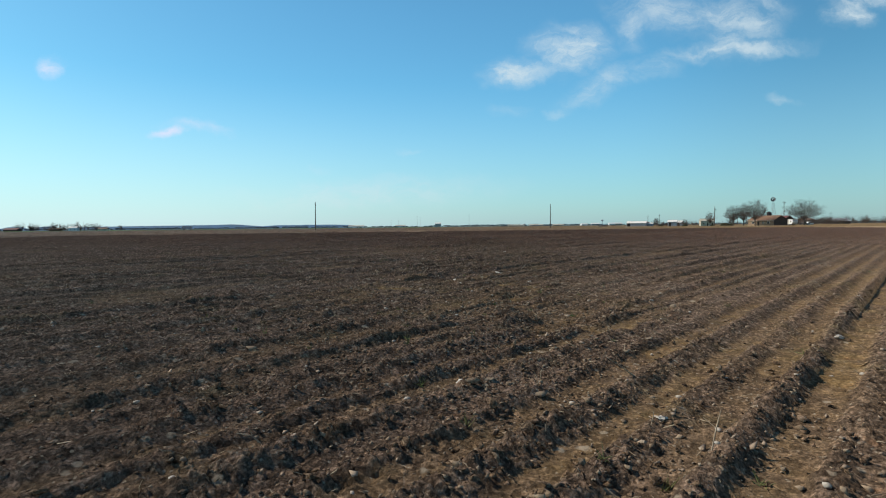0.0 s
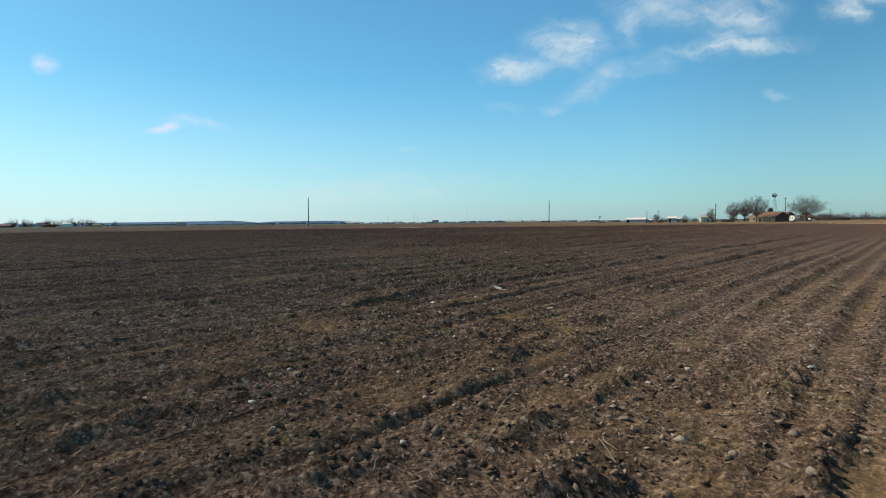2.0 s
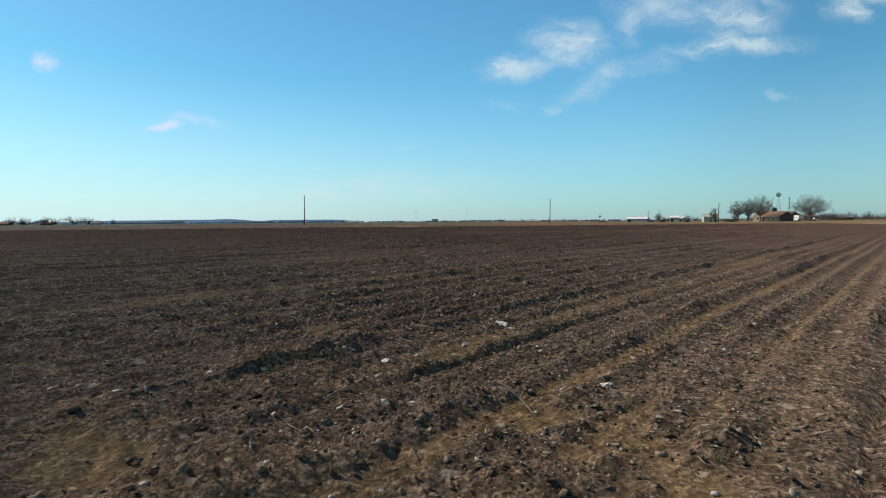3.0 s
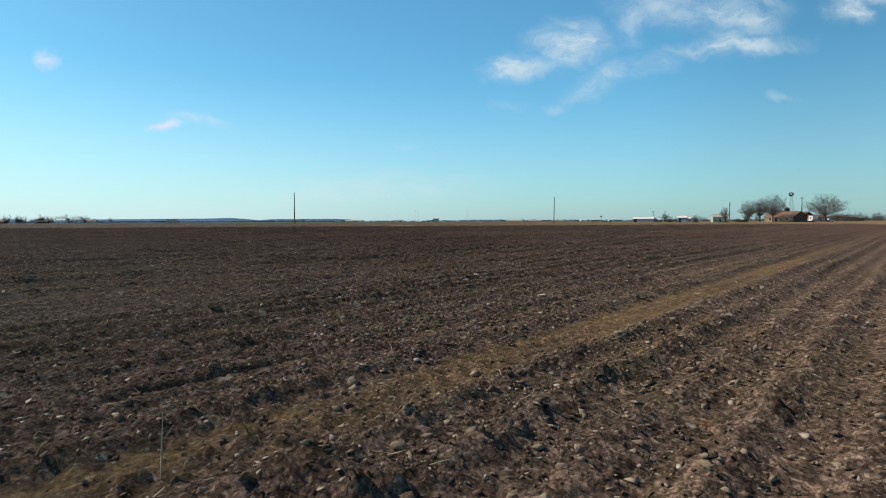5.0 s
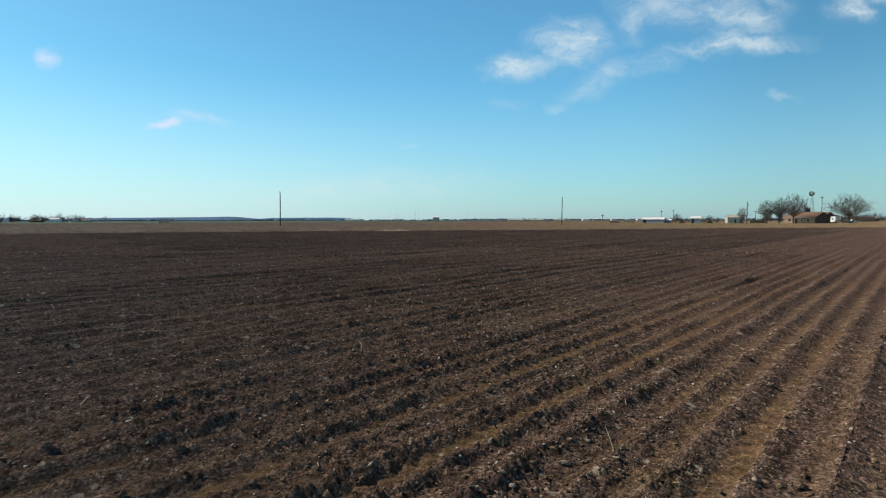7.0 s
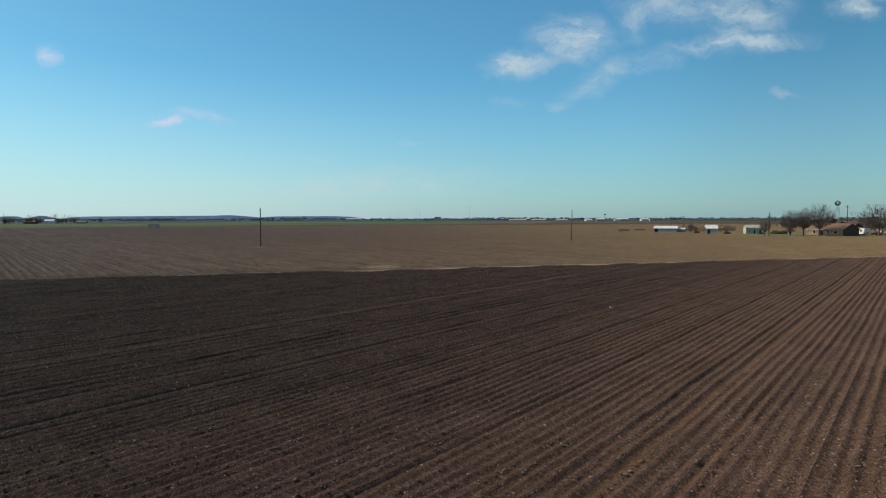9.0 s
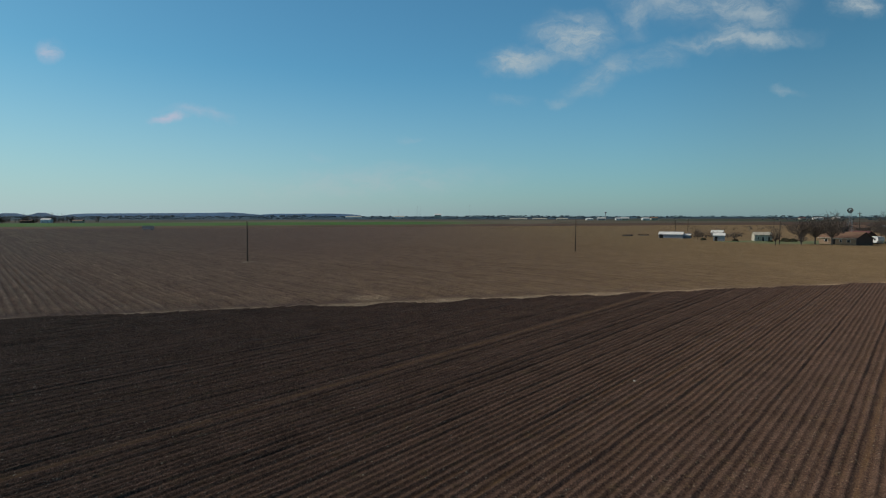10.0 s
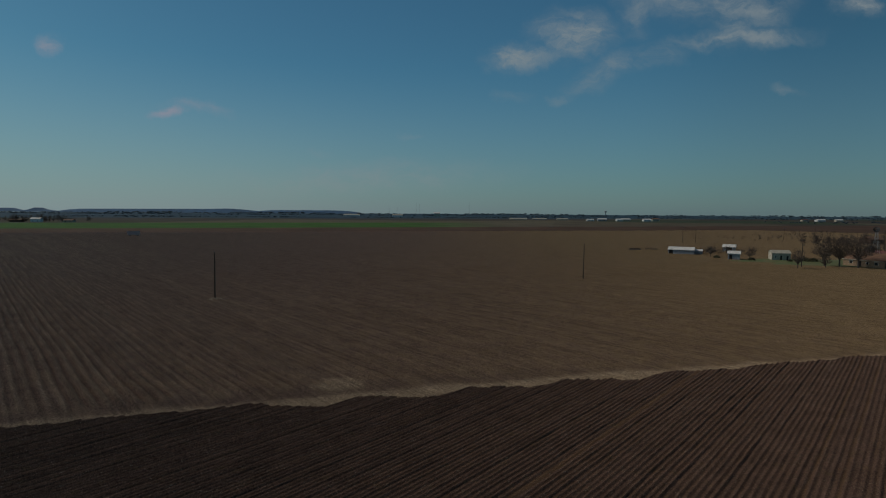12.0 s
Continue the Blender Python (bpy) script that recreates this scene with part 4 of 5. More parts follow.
def windmill(at, hub):
    ob = thing("windmill", spot(*at, 0, -58), "grey steel farm windmill on a lattice tower", "windmill")
    base, top = 1.3, 0.18
    corner = lambda s, t, z: Vector((s * (base + (top - base) * z / hub), t * (base + (top - base) * z / hub), z))
    for s, t in ((1, 1), (1, -1), (-1, -1), (-1, 1)):
        bm = bmesh.new()
        tube(bm, corner(s, t, -0.1), corner(s, t, hub), 0.06, 0.05, 5)
        part("leg", bm, M["steel"], ob)
    for k in range(1, 6):
        z, z0 = hub * k / 6, hub * (k - 1) / 6
        bm = bmesh.new()
        for (s, t), (s2, t2) in (((1, 1), (1, -1)), ((1, -1), (-1, -1)), ((-1, -1), (-1, 1)), ((-1, 1), (1, 1))):
            tube(bm, corner(s, t, z), corner(s2, t2, z), 0.03, 0.03, 4)
            tube(bm, corner(s, t, z0), corner(s2, t2, z), 0.018, 0.018, 4)
        part("brace", bm, M["steel"], ob)
    bm = bmesh.new()
    box(bm, (-0.2, -0.35, hub - 0.15), (0.2, 0.55, hub + 0.25))
    part("gearbox", bm, M["dark_steel"], ob)
    wheel = part("wheel", tube(bmesh.new(), (0, -0.55, hub + 0.05), (0, -0.35, hub + 0.05), 0.16, 0.16, 10), M["dark_steel"], ob, "wheel of many sheet blades")
    for k in range(18):
        a = k * math.tau / 18
        rad, tan = Vector((math.cos(a), 0, math.sin(a))), Vector((-math.sin(a), 0, math.cos(a)))
        c = Vector((0, -0.45, hub + 0.05))
        bm = bmesh.new()
        pts = []
        for r, w in ((0.42, 0.07), (1.12, 0.18)):
            for s in (-1, 1):
                pts.append(c + rad * r + tan * w * s + Vector((0, 0.07 * s, 0)))
        slab(bm, [pts[0], pts[1], pts[3], pts[2]], 0.012)
        part("blade", bm, M["dark_steel"], wheel)
    for r in (0.45, 0.92):
        bm = bmesh.new()
        c = Vector((0, -0.42, hub + 0.05))
        for k in range(24):
            a, b = k * math.tau / 24, (k + 1) * math.tau / 24
            tube(bm, c + Vector((math.cos(a), 0, math.sin(a))) * r, c + Vector((math.cos(b), 0, math.sin(b))) * r, 0.02, 0.02, 4, False)
        part("rim", bm, M["steel"], wheel)
    bm = bmesh.new()
    tube(bm, (0, 0.5, hub + 0.1), (0, 1.9, hub + 0.1), 0.035, 0.03, 5)
    part("tail_boom", bm, M["steel"], ob)
    bm = bmesh.new()
    slab(bm, [(0.01, 1.3, hub - 0.25), (0.01, 2.4, hub - 0.5), (0.01, 2.4, hub + 0.75), (0.01, 1.3, hub + 0.45)], 0.02)
    part("tail_vane", bm, M["dark_steel"], ob)
    return ob


windmill((172.7, 276.4), 13.6)


def black_tank(at, base):
    ob = thing("water_tank", spot(*at), "round black water tank on a timber stand behind the house", "water tank")
    for s in (-1, 1):
        for t in (-1, 1):
            bm = bmesh.new()
            box(bm, (s * 1.0 - 0.1, t * 1.0 - 0.1, -0.1), (s * 1.0 + 0.1, t * 1.0 + 0.1, base))
            part("leg", bm, M["pole"], ob)
    bm = bmesh.new()
    box(bm, (-1.3, -1.3, base), (1.3, 1.3, base + 0.15))
    part("platform", bm, M["pole"], ob)
    bm = bmesh.new()
    tube(bm, (0, 0, base + 0.15), (0, 0, base + 2.0), 1.15, 1.15, 24)
    tube(bm, (0, 0, base + 2.0), (0, 0, base + 2.3), 1.15, 0.55, 24)
    part("drum", bm, M["black"], ob)
    bm = bmesh.new()
    tube(bm, (0, 0, base + 2.3), (0, 0, base + 2.5), 0.4, 0.4, 16)
    part("hatch", bm, M["black"], ob)
    return ob


black_tank((169.6, 274.8), 4.75)
utility_pole(spot(135.7, 264.0), 9.6, "dark wooden yard pole carrying a transformer can", lamp=True)
utility_pole(spot(186.5, 289.0, 0, 20), 13.0, "tall wooden pole with a crossarm behind the house", arm=True)


# ---- vehicles in the yard ----


def wheel_part(parent, x, y, r, w):
    bm = bmesh.new()
    tube(bm, (x, y - w / 2, r), (x, y + w / 2, r), r, r, 18)
    tyre = part("wheel", bm, M["rubber"], parent, "black tyre")
    bm = bmesh.new()
    tube(bm, (x, y - w / 2 - 0.02, r), (x, y + w / 2 + 0.02, r), r * 0.55, r * 0.55, 12)
    part("rim", bm, M["steel"], tyre)


def camper_trailer(at, turn):
    ob = thing("camper_trailer", spot(*at, 0, turn), "white camper trailer with a raked nose parked by the house", "trailer")
    prof = [(-3.2, 0.6), (2.4, 0.6), (3.6, 1.7), (3.3, 3.1), (-3.1, 3.1), (-3.2, 2.9)]
    bm = bmesh.new()
    a = [bm.verts.new((x, -1.2, z)) for x, z in prof]
    b = [bm.verts.new((x, 1.2, z)) for x, z in prof]
    bm.faces.new(a), bm.faces.new(b[::-1])
    for i in range(6):
        bm.faces.new((a[i], b[i], b[(i + 1) % 6], a[(i + 1) % 6]))
    bmesh.ops.bevel(bm, geom=bm.edges[:], offset=0.06, segments=2, affect="EDGES")
    part("body", bm, M["white"], ob)
    for x0, x1 in ((-2.4, -1.4), (0.9, 2.0)):
        bm = bmesh.new()
        box(bm, (x0, -1.235, 1.6), (x1, -1.205, 2.3))
        part("window", bm, M["glass"], ob)
    bm = bmesh.new()
    box(bm, (-0.7, -1.235, 0.8), (0.1, -1.205, 2.6))
    part("door", bm, M["cream"], ob)
    for x in (-0.9, 0.0):
        for y in (-1.0, 1.0):
            wheel_part(ob, x - 0.3, y, 0.38, 0.22)
    bm = bmesh.new()
    tube(bm, (2.4, 0, 0.55), (4.1, 0, 0.55), 0.05, 0.05, 6)
    tube(bm, (3.6, 0, 0.0), (3.6, 0, 0.6), 0.04, 0.04, 6)
    part("hitch", bm, M["dark_steel"], ob)
    return ob


camper_trailer((177.8, 269.3), 262)


def pickup(at, turn, paint, label):
    ob = thing("pickup_truck", spot(*at, 0, turn), label, "pickup truck")
    bm = bmesh.new()
    box(bm, (-2.6, -0.95, 0.5), (2.6, 0.95, 1.05))
    bmesh.ops.bevel(bm, geom=bm.edges[:], offset=0.08, segments=2, affect="EDGES")
    part("body", bm, paint, ob)
    prof = [(-0.5, 1.05), (1.3, 1.05), (0.7, 1.75), (-0.4, 1.75)]
    bm = bmesh.new()
    a = [bm.verts.new((x, -0.82, z)) for x, z in prof]
    b = [bm.verts.new((x, 0.82, z)) for x, z in prof]
    bm.faces.new(a), bm.faces.new(b[::-1])
    for i in range(4):
        bm.faces.new((a[i], b[i], b[(i + 1) % 4], a[(i + 1) % 4]))
    part("cab", bm, paint, ob)
    for s in (-1, 1):
        bm = bmesh.new()
        box(bm, (-0.3, s * 0.83 - 0.012, 1.15), (0.75, s * 0.83 + 0.012, 1.6))
        part("window", bm, M["glass"], ob)
        for x in (-1.65, 1.65):
            wheel_part(ob, x, s * 0.85, 0.4, 0.24)
    return ob


pickup((184.6, 269.8), 200, M["truck"], "dark pickup truck parked under the wide tree")
pickup((189.5, 274.0), 195, M["white"], "white pickup truck parked behind a dark one")


# ---- yard ground and shrubs ----


def yard_grass():
    n, rings, co, faces = 64, 10, [], []
    for i in range(rings + 1):
        for k in range(n):
            a = k * math.tau / n
            edge = 1 + 0.16 * math.sin(3 * a + 0.6) + 0.1 * math.sin(7 * a) + 0.08 * noise.noise((math.cos(a) * 3, math.sin(a) * 3, 2))
            r = i / rings * edge
            x, y = r * 44 * math.cos(a), r * 17 * math.sin(a)
            z = 0.06 + 0.05 * noise.noise((x * 0.4, y * 0.4, 0)) - 0.25 * max(0, (i - rings + 1))
            co.append((x, y, z))
    for i in range(rings):
        for k in range(n):
            a, b = i * n + k, i * n + (k + 1) % n
            faces.append((a, a + n, b + n, b))
    ob = mesh_from("yard_grass", M["grass"], np.array(co), np.array(faces))
    ob.matrix_world = spot(166, 284, 0, 0)
    return tagged(ob, "patchy green and straw-coloured yard grass round the farm buildings", "grass", kind="structure")


yard_grass()


def shrub(at, size, seed, mat="bush"):
    rng = np.random.RandomState(seed)
    ob = thing("shrub", spot(*at), "rounded olive shrub beside the farm buildings", "shrub", "farmyard shrubs")
    segs = []
    for _ in range(26):
        d = rng.normal(0, 1, 3)
        d[2] = abs(d[2]) + 0.4
        d /= np.linalg.norm(d)
        segs.append((0, 0, -0.1, *(d * size * 0.8), 0.04, 0.01))
    sticks("stems", M["bark"], segs, 4, ob)
    d = rng.normal(0, 1, (900, 3))
    d[:, 2] = np.abs(d[:, 2])
    d = d / np.linalg.norm(d, axis=1, keepdims=True) * (size * rng.uniform(0.45, 1.0, (900, 1)) ** 0.5) * (1.15, 1.15, 0.95)
    leaf = rng.normal(0, 1, (900, 3, 3)) * 0.09 * size ** 0.5
    co = (d[:, None, :] + leaf).reshape(-1, 3)
    co[:, 2] = np.maximum(co[:, 2], 0.02)
    leaves = mesh_from("leaves", M[mat], co, np.arange(2700).reshape(-1, 3), smooth=False)
    leaves.parent = ob
    return ob


for k, (x, y, size) in enumerate(((153.5, 288.0, 1.9), (156.5, 287.5, 1.6), (133.5, 291.5, 1.3), (125.0, 303.0, 1.2), (146.5, 287.0, 0.9), (183.0, 281.5, 1.6))):
    shrub((x, y), size, 40 + k)


# ---- implements left in the fields ----


def cotton_trailer(at, turn):
    ob = thing("cotton_trailer", spot(*at, 0, turn), "grey slatted cotton trailer standing abandoned in the field", "trailer")
    bm = bmesh.new()
    box(bm, (-4, -1.2, 0.8), (4, 1.2, 1.0))
    part("bed", bm, M["tin_wall"], ob)
    for y in (-1.2, 1.14):
        for x in np.linspace(-3.97, 3.9, 9):
            bm = bmesh.new()
            box(bm, (x, y, 1.0), (x + 0.07, y + 0.06, 3.6))
            part("post", bm, M["tin_wall"], ob)
        for z in (1.3, 1.9, 2.5, 3.1):
            bm = bmesh.new()
            box(bm, (-4, y + 0.062, z), (4, y + 0.075, z + 0.5))
            part("slat", bm, M["tin_wall"], ob)
    for x in (-2.6, 2.6):
        for y in (-1.0, 1.0):
            wheel_part(ob, x, y, 0.42, 0.25)
    bm = bmesh.new()
    tube(bm, (4, 0, 0.9), (5.8, 0, 0.4), 0.06, 0.05, 6)
    part("drawbar", bm, M["dark_steel"], ob)
    return ob


cotton_trailer((-224.0, 463.0), 15)


def disc_harrow(at, turn):
    ob = thing("disc_harrow", spot(*at, 0, turn), "rusty disc harrow parked at the field's edge", "farm implement")
    rust = M["brown_brick"]
    for y in (-0.8, 0.8):
        bm = bmesh.new()
        box(bm, (-3.0, y - 0.08, 0.75), (3.0, y + 0.08, 0.92))
        part("beam", bm, rust, ob)
        for x in np.linspace(-2.8, 2.8, 11):
            bm = bmesh.new()
            tube(bm, (x, y, 0.28), (x + 0.06, y, 0.28), 0.30, 0.34, 14)
            part("disc", bm, M["dark_steel"], ob)
            bm = bmesh.new()
            tube(bm, (x + 0.03, y, 0.28), (x + 0.03, y, 0.78), 0.03, 0.03, 5)
            part("shank", bm, rust, ob)
    bm = bmesh.new()
    box(bm, (-0.08, -0.72, 0.76), (0.08, 0.72, 0.9))
    box(bm, (-0.07, 0.88, 0.7), (0.07, 3.4, 0.82))
    part("drawbar", bm, rust, ob)
    bm = bmesh.new()
    tube(bm, (-0.6, 0, 0.9), (0.5, 0, 1.9), 0.05, 0.05, 6)
    part("ram", bm, M["dark_steel"], ob)
    return ob


disc_harrow((106.0, 350.0), 10)
disc_harrow((115.5, 352.0), -15)


# ---- the distance ----
def ico():
    bm = bmesh.new()
    bmesh.ops.create_icosphere(bm, subdivisions=1, radius=1)
    bm.verts.ensure_lookup_table()
    v = np.array([p.co[:] for p in bm.verts])
    f = np.array([[p.index for p in g.verts] for g in bm.faces])
    bm.free()
    return v, f


ICO_V, ICO_F = ico()
OCT_V = np.array([(1, 0, 0), (-1, 0, 0), (0, 1, 0), (0, -1, 0), (0, 0, 1), (0, 0, -1)], float)
OCT_F = np.array([(0, 2, 4), (2, 1, 4), (1, 3, 4), (3, 0, 4), (2, 0, 5), (1, 2, 5), (3, 1, 5), (0, 3, 5)])


def lumps(name, mat, centres, radii, label, category, seed, squash=1.0, smooth=True, jag=0.3, shape=None, wide=1.0, tilt=0.0):
    """Many small uneven lumps in one mesh: far crowns, clods."""
    rng = np.random.RandomState(seed)
    sv, sf = shape or (ICO_V, ICO_F)
    n = len(centres)
    a = rng.uniform(0, math.tau, n)
    v = sv[None] * (1 + rng.uniform(-jag, jag, (n, len(sv), 1)))
    v = v * np.stack([rng.uniform(0.7, 1.3, n), rng.uniform(0.7, 1.3, n), rng.uniform(0.6, 1.1, n) * squash], 1)[:, None, :]
    if tilt:
        c = rng.normal(0, tilt, n)[:, None]
        v = np.stack([v[..., 0], v[..., 1] * np.cos(c) - v[..., 2] * np.sin(c), v[..., 1] * np.sin(c) + v[..., 2] * np.cos(c)], -1)
    x = v[..., 0] * np.cos(a)[:, None] - v[..., 1] * np.sin(a)[:, None]
    y = v[..., 0] * np.sin(a)[:, None] + v[..., 1] * np.cos(a)[:, None]
    x = x * wide
    co = np.stack([x, y, v[..., 2]], -1) * np.asarray(radii)[:, None, None] + np.asarray(centres)[:, None, :]
    f = (sf[None] + (np.arange(n) * len(sv))[:, None, None]).reshape(-1, 3)
    ob = mesh_from(name, mat, co.reshape(-1, 3), f, rng.uniform(0, 0.5, n).repeat(len(sv)), smooth=smooth)
    return tagged(ob, label, category, kind="stuff")


def belt(x0, x1, y0, y1, count, low, high, seed):
    """Crowns of a far tree line between two places; heights from low to high, in uneven clumps."""
    rng = np.random.RandomState(seed)
    t = np.sort(rng.uniform(0, 1, count))
    clump = vnoise(t * count * 0.045, t * 0 + seed, seed)
    h = low + (high - low) * clump * rng.uniform(0.5, 1.0, count)
    c, r = [], []
    for k in range(count):
        x, y = x0 + (x1 - x0) * t[k] + rng.normal(0, 4), y0 + (y1 - y0) * t[k] + rng.normal(0, 25)
        for _ in range(3):
            c.append((x + rng.normal(0, h[k] * 0.35), y + rng.normal(0, h[k] * 0.35), h[k] * rng.uniform(0.2, 0.85)))
            r.append(h[k] * rng.uniform(0.16, 0.34))
    return c, r


def brush(name, x0, x1, y0, y1, count, low, high, seed, label, stems=26, spread=9):
    """A far row of bare bushes and small trees: fans of thin stems."""
    rng = np.random.RandomState(seed)
    segs = []
    for _ in range(count):
        t = rng.uniform()
        x, y, h = x0 + (x1 - x0) * t + rng.normal(0, 5), y0 + (y1 - y0) * t + rng.normal(0, spread), rng.uniform(low, high)
        fork = h * rng.uniform(0.1, 0.3)
        segs.append((x, y, -0.1, x, y, fork, 0.03 * h, 0.025 * h))
        for _ in range(stems):
            d = rng.normal(0, 0.42, 3) + (0, 0, 0.75)
            p = np.array((x, y, fork))
            q = p + d * h * 0.5
            segs.append((*p, *q, 0.014 * h, 0.009 * h))
            for _ in range(3):
                e = d * 0.6 + rng.normal(0, 0.45, 3)
                segs.append((*q, *(q + e * h * 0.32), 0.009 * h, 0.004 * h))
    ob = sticks(name, M["twig"], segs, 3, None)
    return tagged(ob, label, "trees", kind="stuff")


def far_woods():
    for name, lines in (
            ("far_woods", ((-2700, 2700, 2500, 2350, 620, 4.0, 10.0, 1), (-3300, 3300, 3700, 3600, 500, 6, 15, 2))),
            ("tree_line", ((-1100, 250, 1500, 1750, 240, 2.0, 6.5, 3), (250, 1600, 1950, 1700, 220, 3, 7, 4), (700, 1600, 1180, 1300, 120, 2, 6, 6)))):
        c, r = [], []
        for ln in lines:
            a, b = belt(*ln)
            c += a
            r += b
        lumps(name, M["hazy_wood"], c, r, "dark woods and hedges far across the plain", "trees", 90 + len(c), jag=0.35, squash=0.8, wide=2.6)
    brush("hedgerow", 235, 560, 405, 560, 190, 2.6, 6.2, 5, "brown leafless hedgerow behind the farm buildings", 18)
    brush("hedgerow", 225, 420, 455, 640, 170, 1.0, 2.4, 6, "low leafless brush along the field lane", 13, 22)
    brush("ditch_weeds", 352, 155, 842, 358, 380, 0.6, 1.4, 9, "dark dry weeds along a ditch between fields", 5, 3)
    brush("ditch_weeds", 48, 200, 486, 900, 150, 0.7, 1.4, 10, "dark dry weeds along a ditch between fields", 8, 5)
    brush("yard_brush", 128, 160, 322, 336, 34, 1.8, 3.0, 15, "leafless brush about the tin sheds", 16, 4)
    brush("yard_brush", 215, 310, 315, 420, 60, 2.4, 4.6, 16, "dark leafless trees behind the farmhouse", 22, 12)
    brush("farmstead_trees", -700, -545, 868, 900, 60, 5.0, 11.0, 8, "leafless trees round a far farmstead")


far_woods()


def hill(name, x0, x1, y, profile, label):
    """A hazy flat-topped hill: heights given at even steps from x0 to x1, with a sloping front."""
    n, co, faces = 90, [], []
    for i in range(n + 1):
        t = i / n
        h = float(np.interp(t, np.linspace(0, 1, len(profile)), profile)) + 0.5 * noise.noise((t * 30, y * 0.01, 0))
        x = x0 + (x1 - x0) * t
        co += [(x, y - 160, -1.0), (x, y - 60, h * 0.55), (x, y, h), (x, y + 90, h), (x, y + 200, -1.0)]
    for i in range(n):
        for k in range(4):
            a = i * 5 + k
            faces.append((a, a + 5, a + 6, a + 1))
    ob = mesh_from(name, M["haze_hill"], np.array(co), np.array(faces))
    return tagged(ob, label, "hill", kind="structure")


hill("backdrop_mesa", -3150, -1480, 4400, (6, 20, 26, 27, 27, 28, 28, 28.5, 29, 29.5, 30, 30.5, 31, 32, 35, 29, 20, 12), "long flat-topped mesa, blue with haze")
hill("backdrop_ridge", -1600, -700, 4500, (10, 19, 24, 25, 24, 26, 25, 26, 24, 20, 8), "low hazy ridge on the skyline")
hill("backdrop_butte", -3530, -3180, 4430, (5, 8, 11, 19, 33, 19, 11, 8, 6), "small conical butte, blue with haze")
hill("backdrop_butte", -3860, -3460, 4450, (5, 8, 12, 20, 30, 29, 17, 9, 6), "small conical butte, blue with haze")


def far_house(at, size, turn, roof="tin_roof", wall="cream", label="small white-roofed building far across the fields"):
    length, width, eave = size
    ob = thing("far_building", spot(*at), label, "building", "far buildings")
    inv = pose(0, 0, 0, 0, 0, turn)
    bm = bmesh.new()
    box(bm, (-length / 2, -width / 2, -0.2), (length / 2, width / 2, eave), inv)
    part("wall", bm, M[wall], ob)
    ridge = eave + width * 0.22
    for s in (-1, 1):
        bm = bmesh.new()
        slab(bm, [inv @ Vector(c) for c in ((-length / 2 - 0.4, s * (width / 2 + 0.4), eave - 0.1), (length / 2 + 0.4, s * (width / 2 + 0.4), eave - 0.1),
                                            (length / 2 + 0.4, 0, ridge), (-length / 2 - 0.4, 0, ridge))], 0.15)
        part("roof", bm, M[roof], ob)
    for k in range(max(2, int(length / 9))):
        x = -length / 2 + (k + 0.5) * length / max(2, int(length / 9))
        bm = bmesh.new()
        box(bm, (x - 0.8, -width / 2 - 0.05, 0.9), (x + 0.8, -width / 2 - 0.01, 2.1), inv)
        part("window", bm, M["glass"], ob)
    return ob


for at, size, turn, roof, wall in (
        ((-640, 873), (16, 9, 3), 8, "shingle", "brown_brick"), ((-606, 868), (13, 9, 5), 10, "tin_roof", "white"), ((-560, 872), (14, 8, 3), 5, "shingle", "cream"),
        ((-700, 860), (22, 10, 3), 0, "red_shingle", "brown_brick"), ((-790, 905), (30, 12, 4), 0, "shingle", "tin_wall"),
        ((-365, 2220), (64, 16, 5), 2, "cream", "white"), ((-170, 2120), (40, 14, 5), 0, "cream", "white"), ((-20, 2250), (26, 20, 13), 0, "tin_roof", "cream"),
        ((205, 1480), (46, 9, 2.2), -2, "cream", "cream"), ((262, 1482), (38, 9, 2.2), -2, "cream", "tin_wall"), ((322, 1475), (30, 9, 2.4), -2, "cream", "cream"),
        ((352, 1320), (16, 9, 3), 8, "tin_roof", "white"), ((385, 1335), (20, 10, 4), -5, "tin_roof", "tin_wall"), ((418, 1310), (14, 9, 4), 0, "tin_roof", "white"),
        ((446, 1350), (22, 11, 4), 12, "tin_roof", "cream"), ((486, 1320), (18, 10, 4), 4, "tin_roof", "white"), ((515, 1340), (16, 10, 5), -8, "shingle", "cream"),
        ((1010, 1480), (24, 11, 4), 6, "tin_roof", "white"), ((1045, 1460), (18, 10, 4), -6, "tin_roof", "cream"), ((975, 1490), (16, 9, 4), 0, "red_shingle", "cream"),
        ((322, 432), (17, 9, 2.6), 12, "tin_wall", "brown_brick"), ((288, 420), (11, 8, 3.2), 12, "shingle", "brown_brick"), ((355, 415), (9, 6, 2.4), 12, "tin_roof", "tin_wall")):
    far_house(at, size, turn, roof, wall, *(("low grey building among the trees behind the farm",) if roof == "tin_wall" else ()))


def water_tower(at, height):
    ob = thing("water_tower", spot(*at), "grey town water tower on the far skyline", "water tower")
    bm = bmesh.new()
    tube(bm, (0, 0, 0), (0, 0, height * 0.8), 1.6, 1.4, 10)
    part("stem", bm, M["tin_wall"], ob)
    bm = bmesh.new()
    tube(bm, (0, 0, height * 0.72), (0, 0, height * 0.82), 2.0, 6.5, 18)
    tube(bm, (0, 0, height * 0.82), (0, 0, height * 0.94), 6.5, 6.5, 18)
    tube(bm, (0, 0, height * 0.94), (0, 0, height), 6.5, 1.0, 18)
    part("bowl", bm, M["tin_wall"], ob)
    return ob


water_tower((905, 3000), 30)


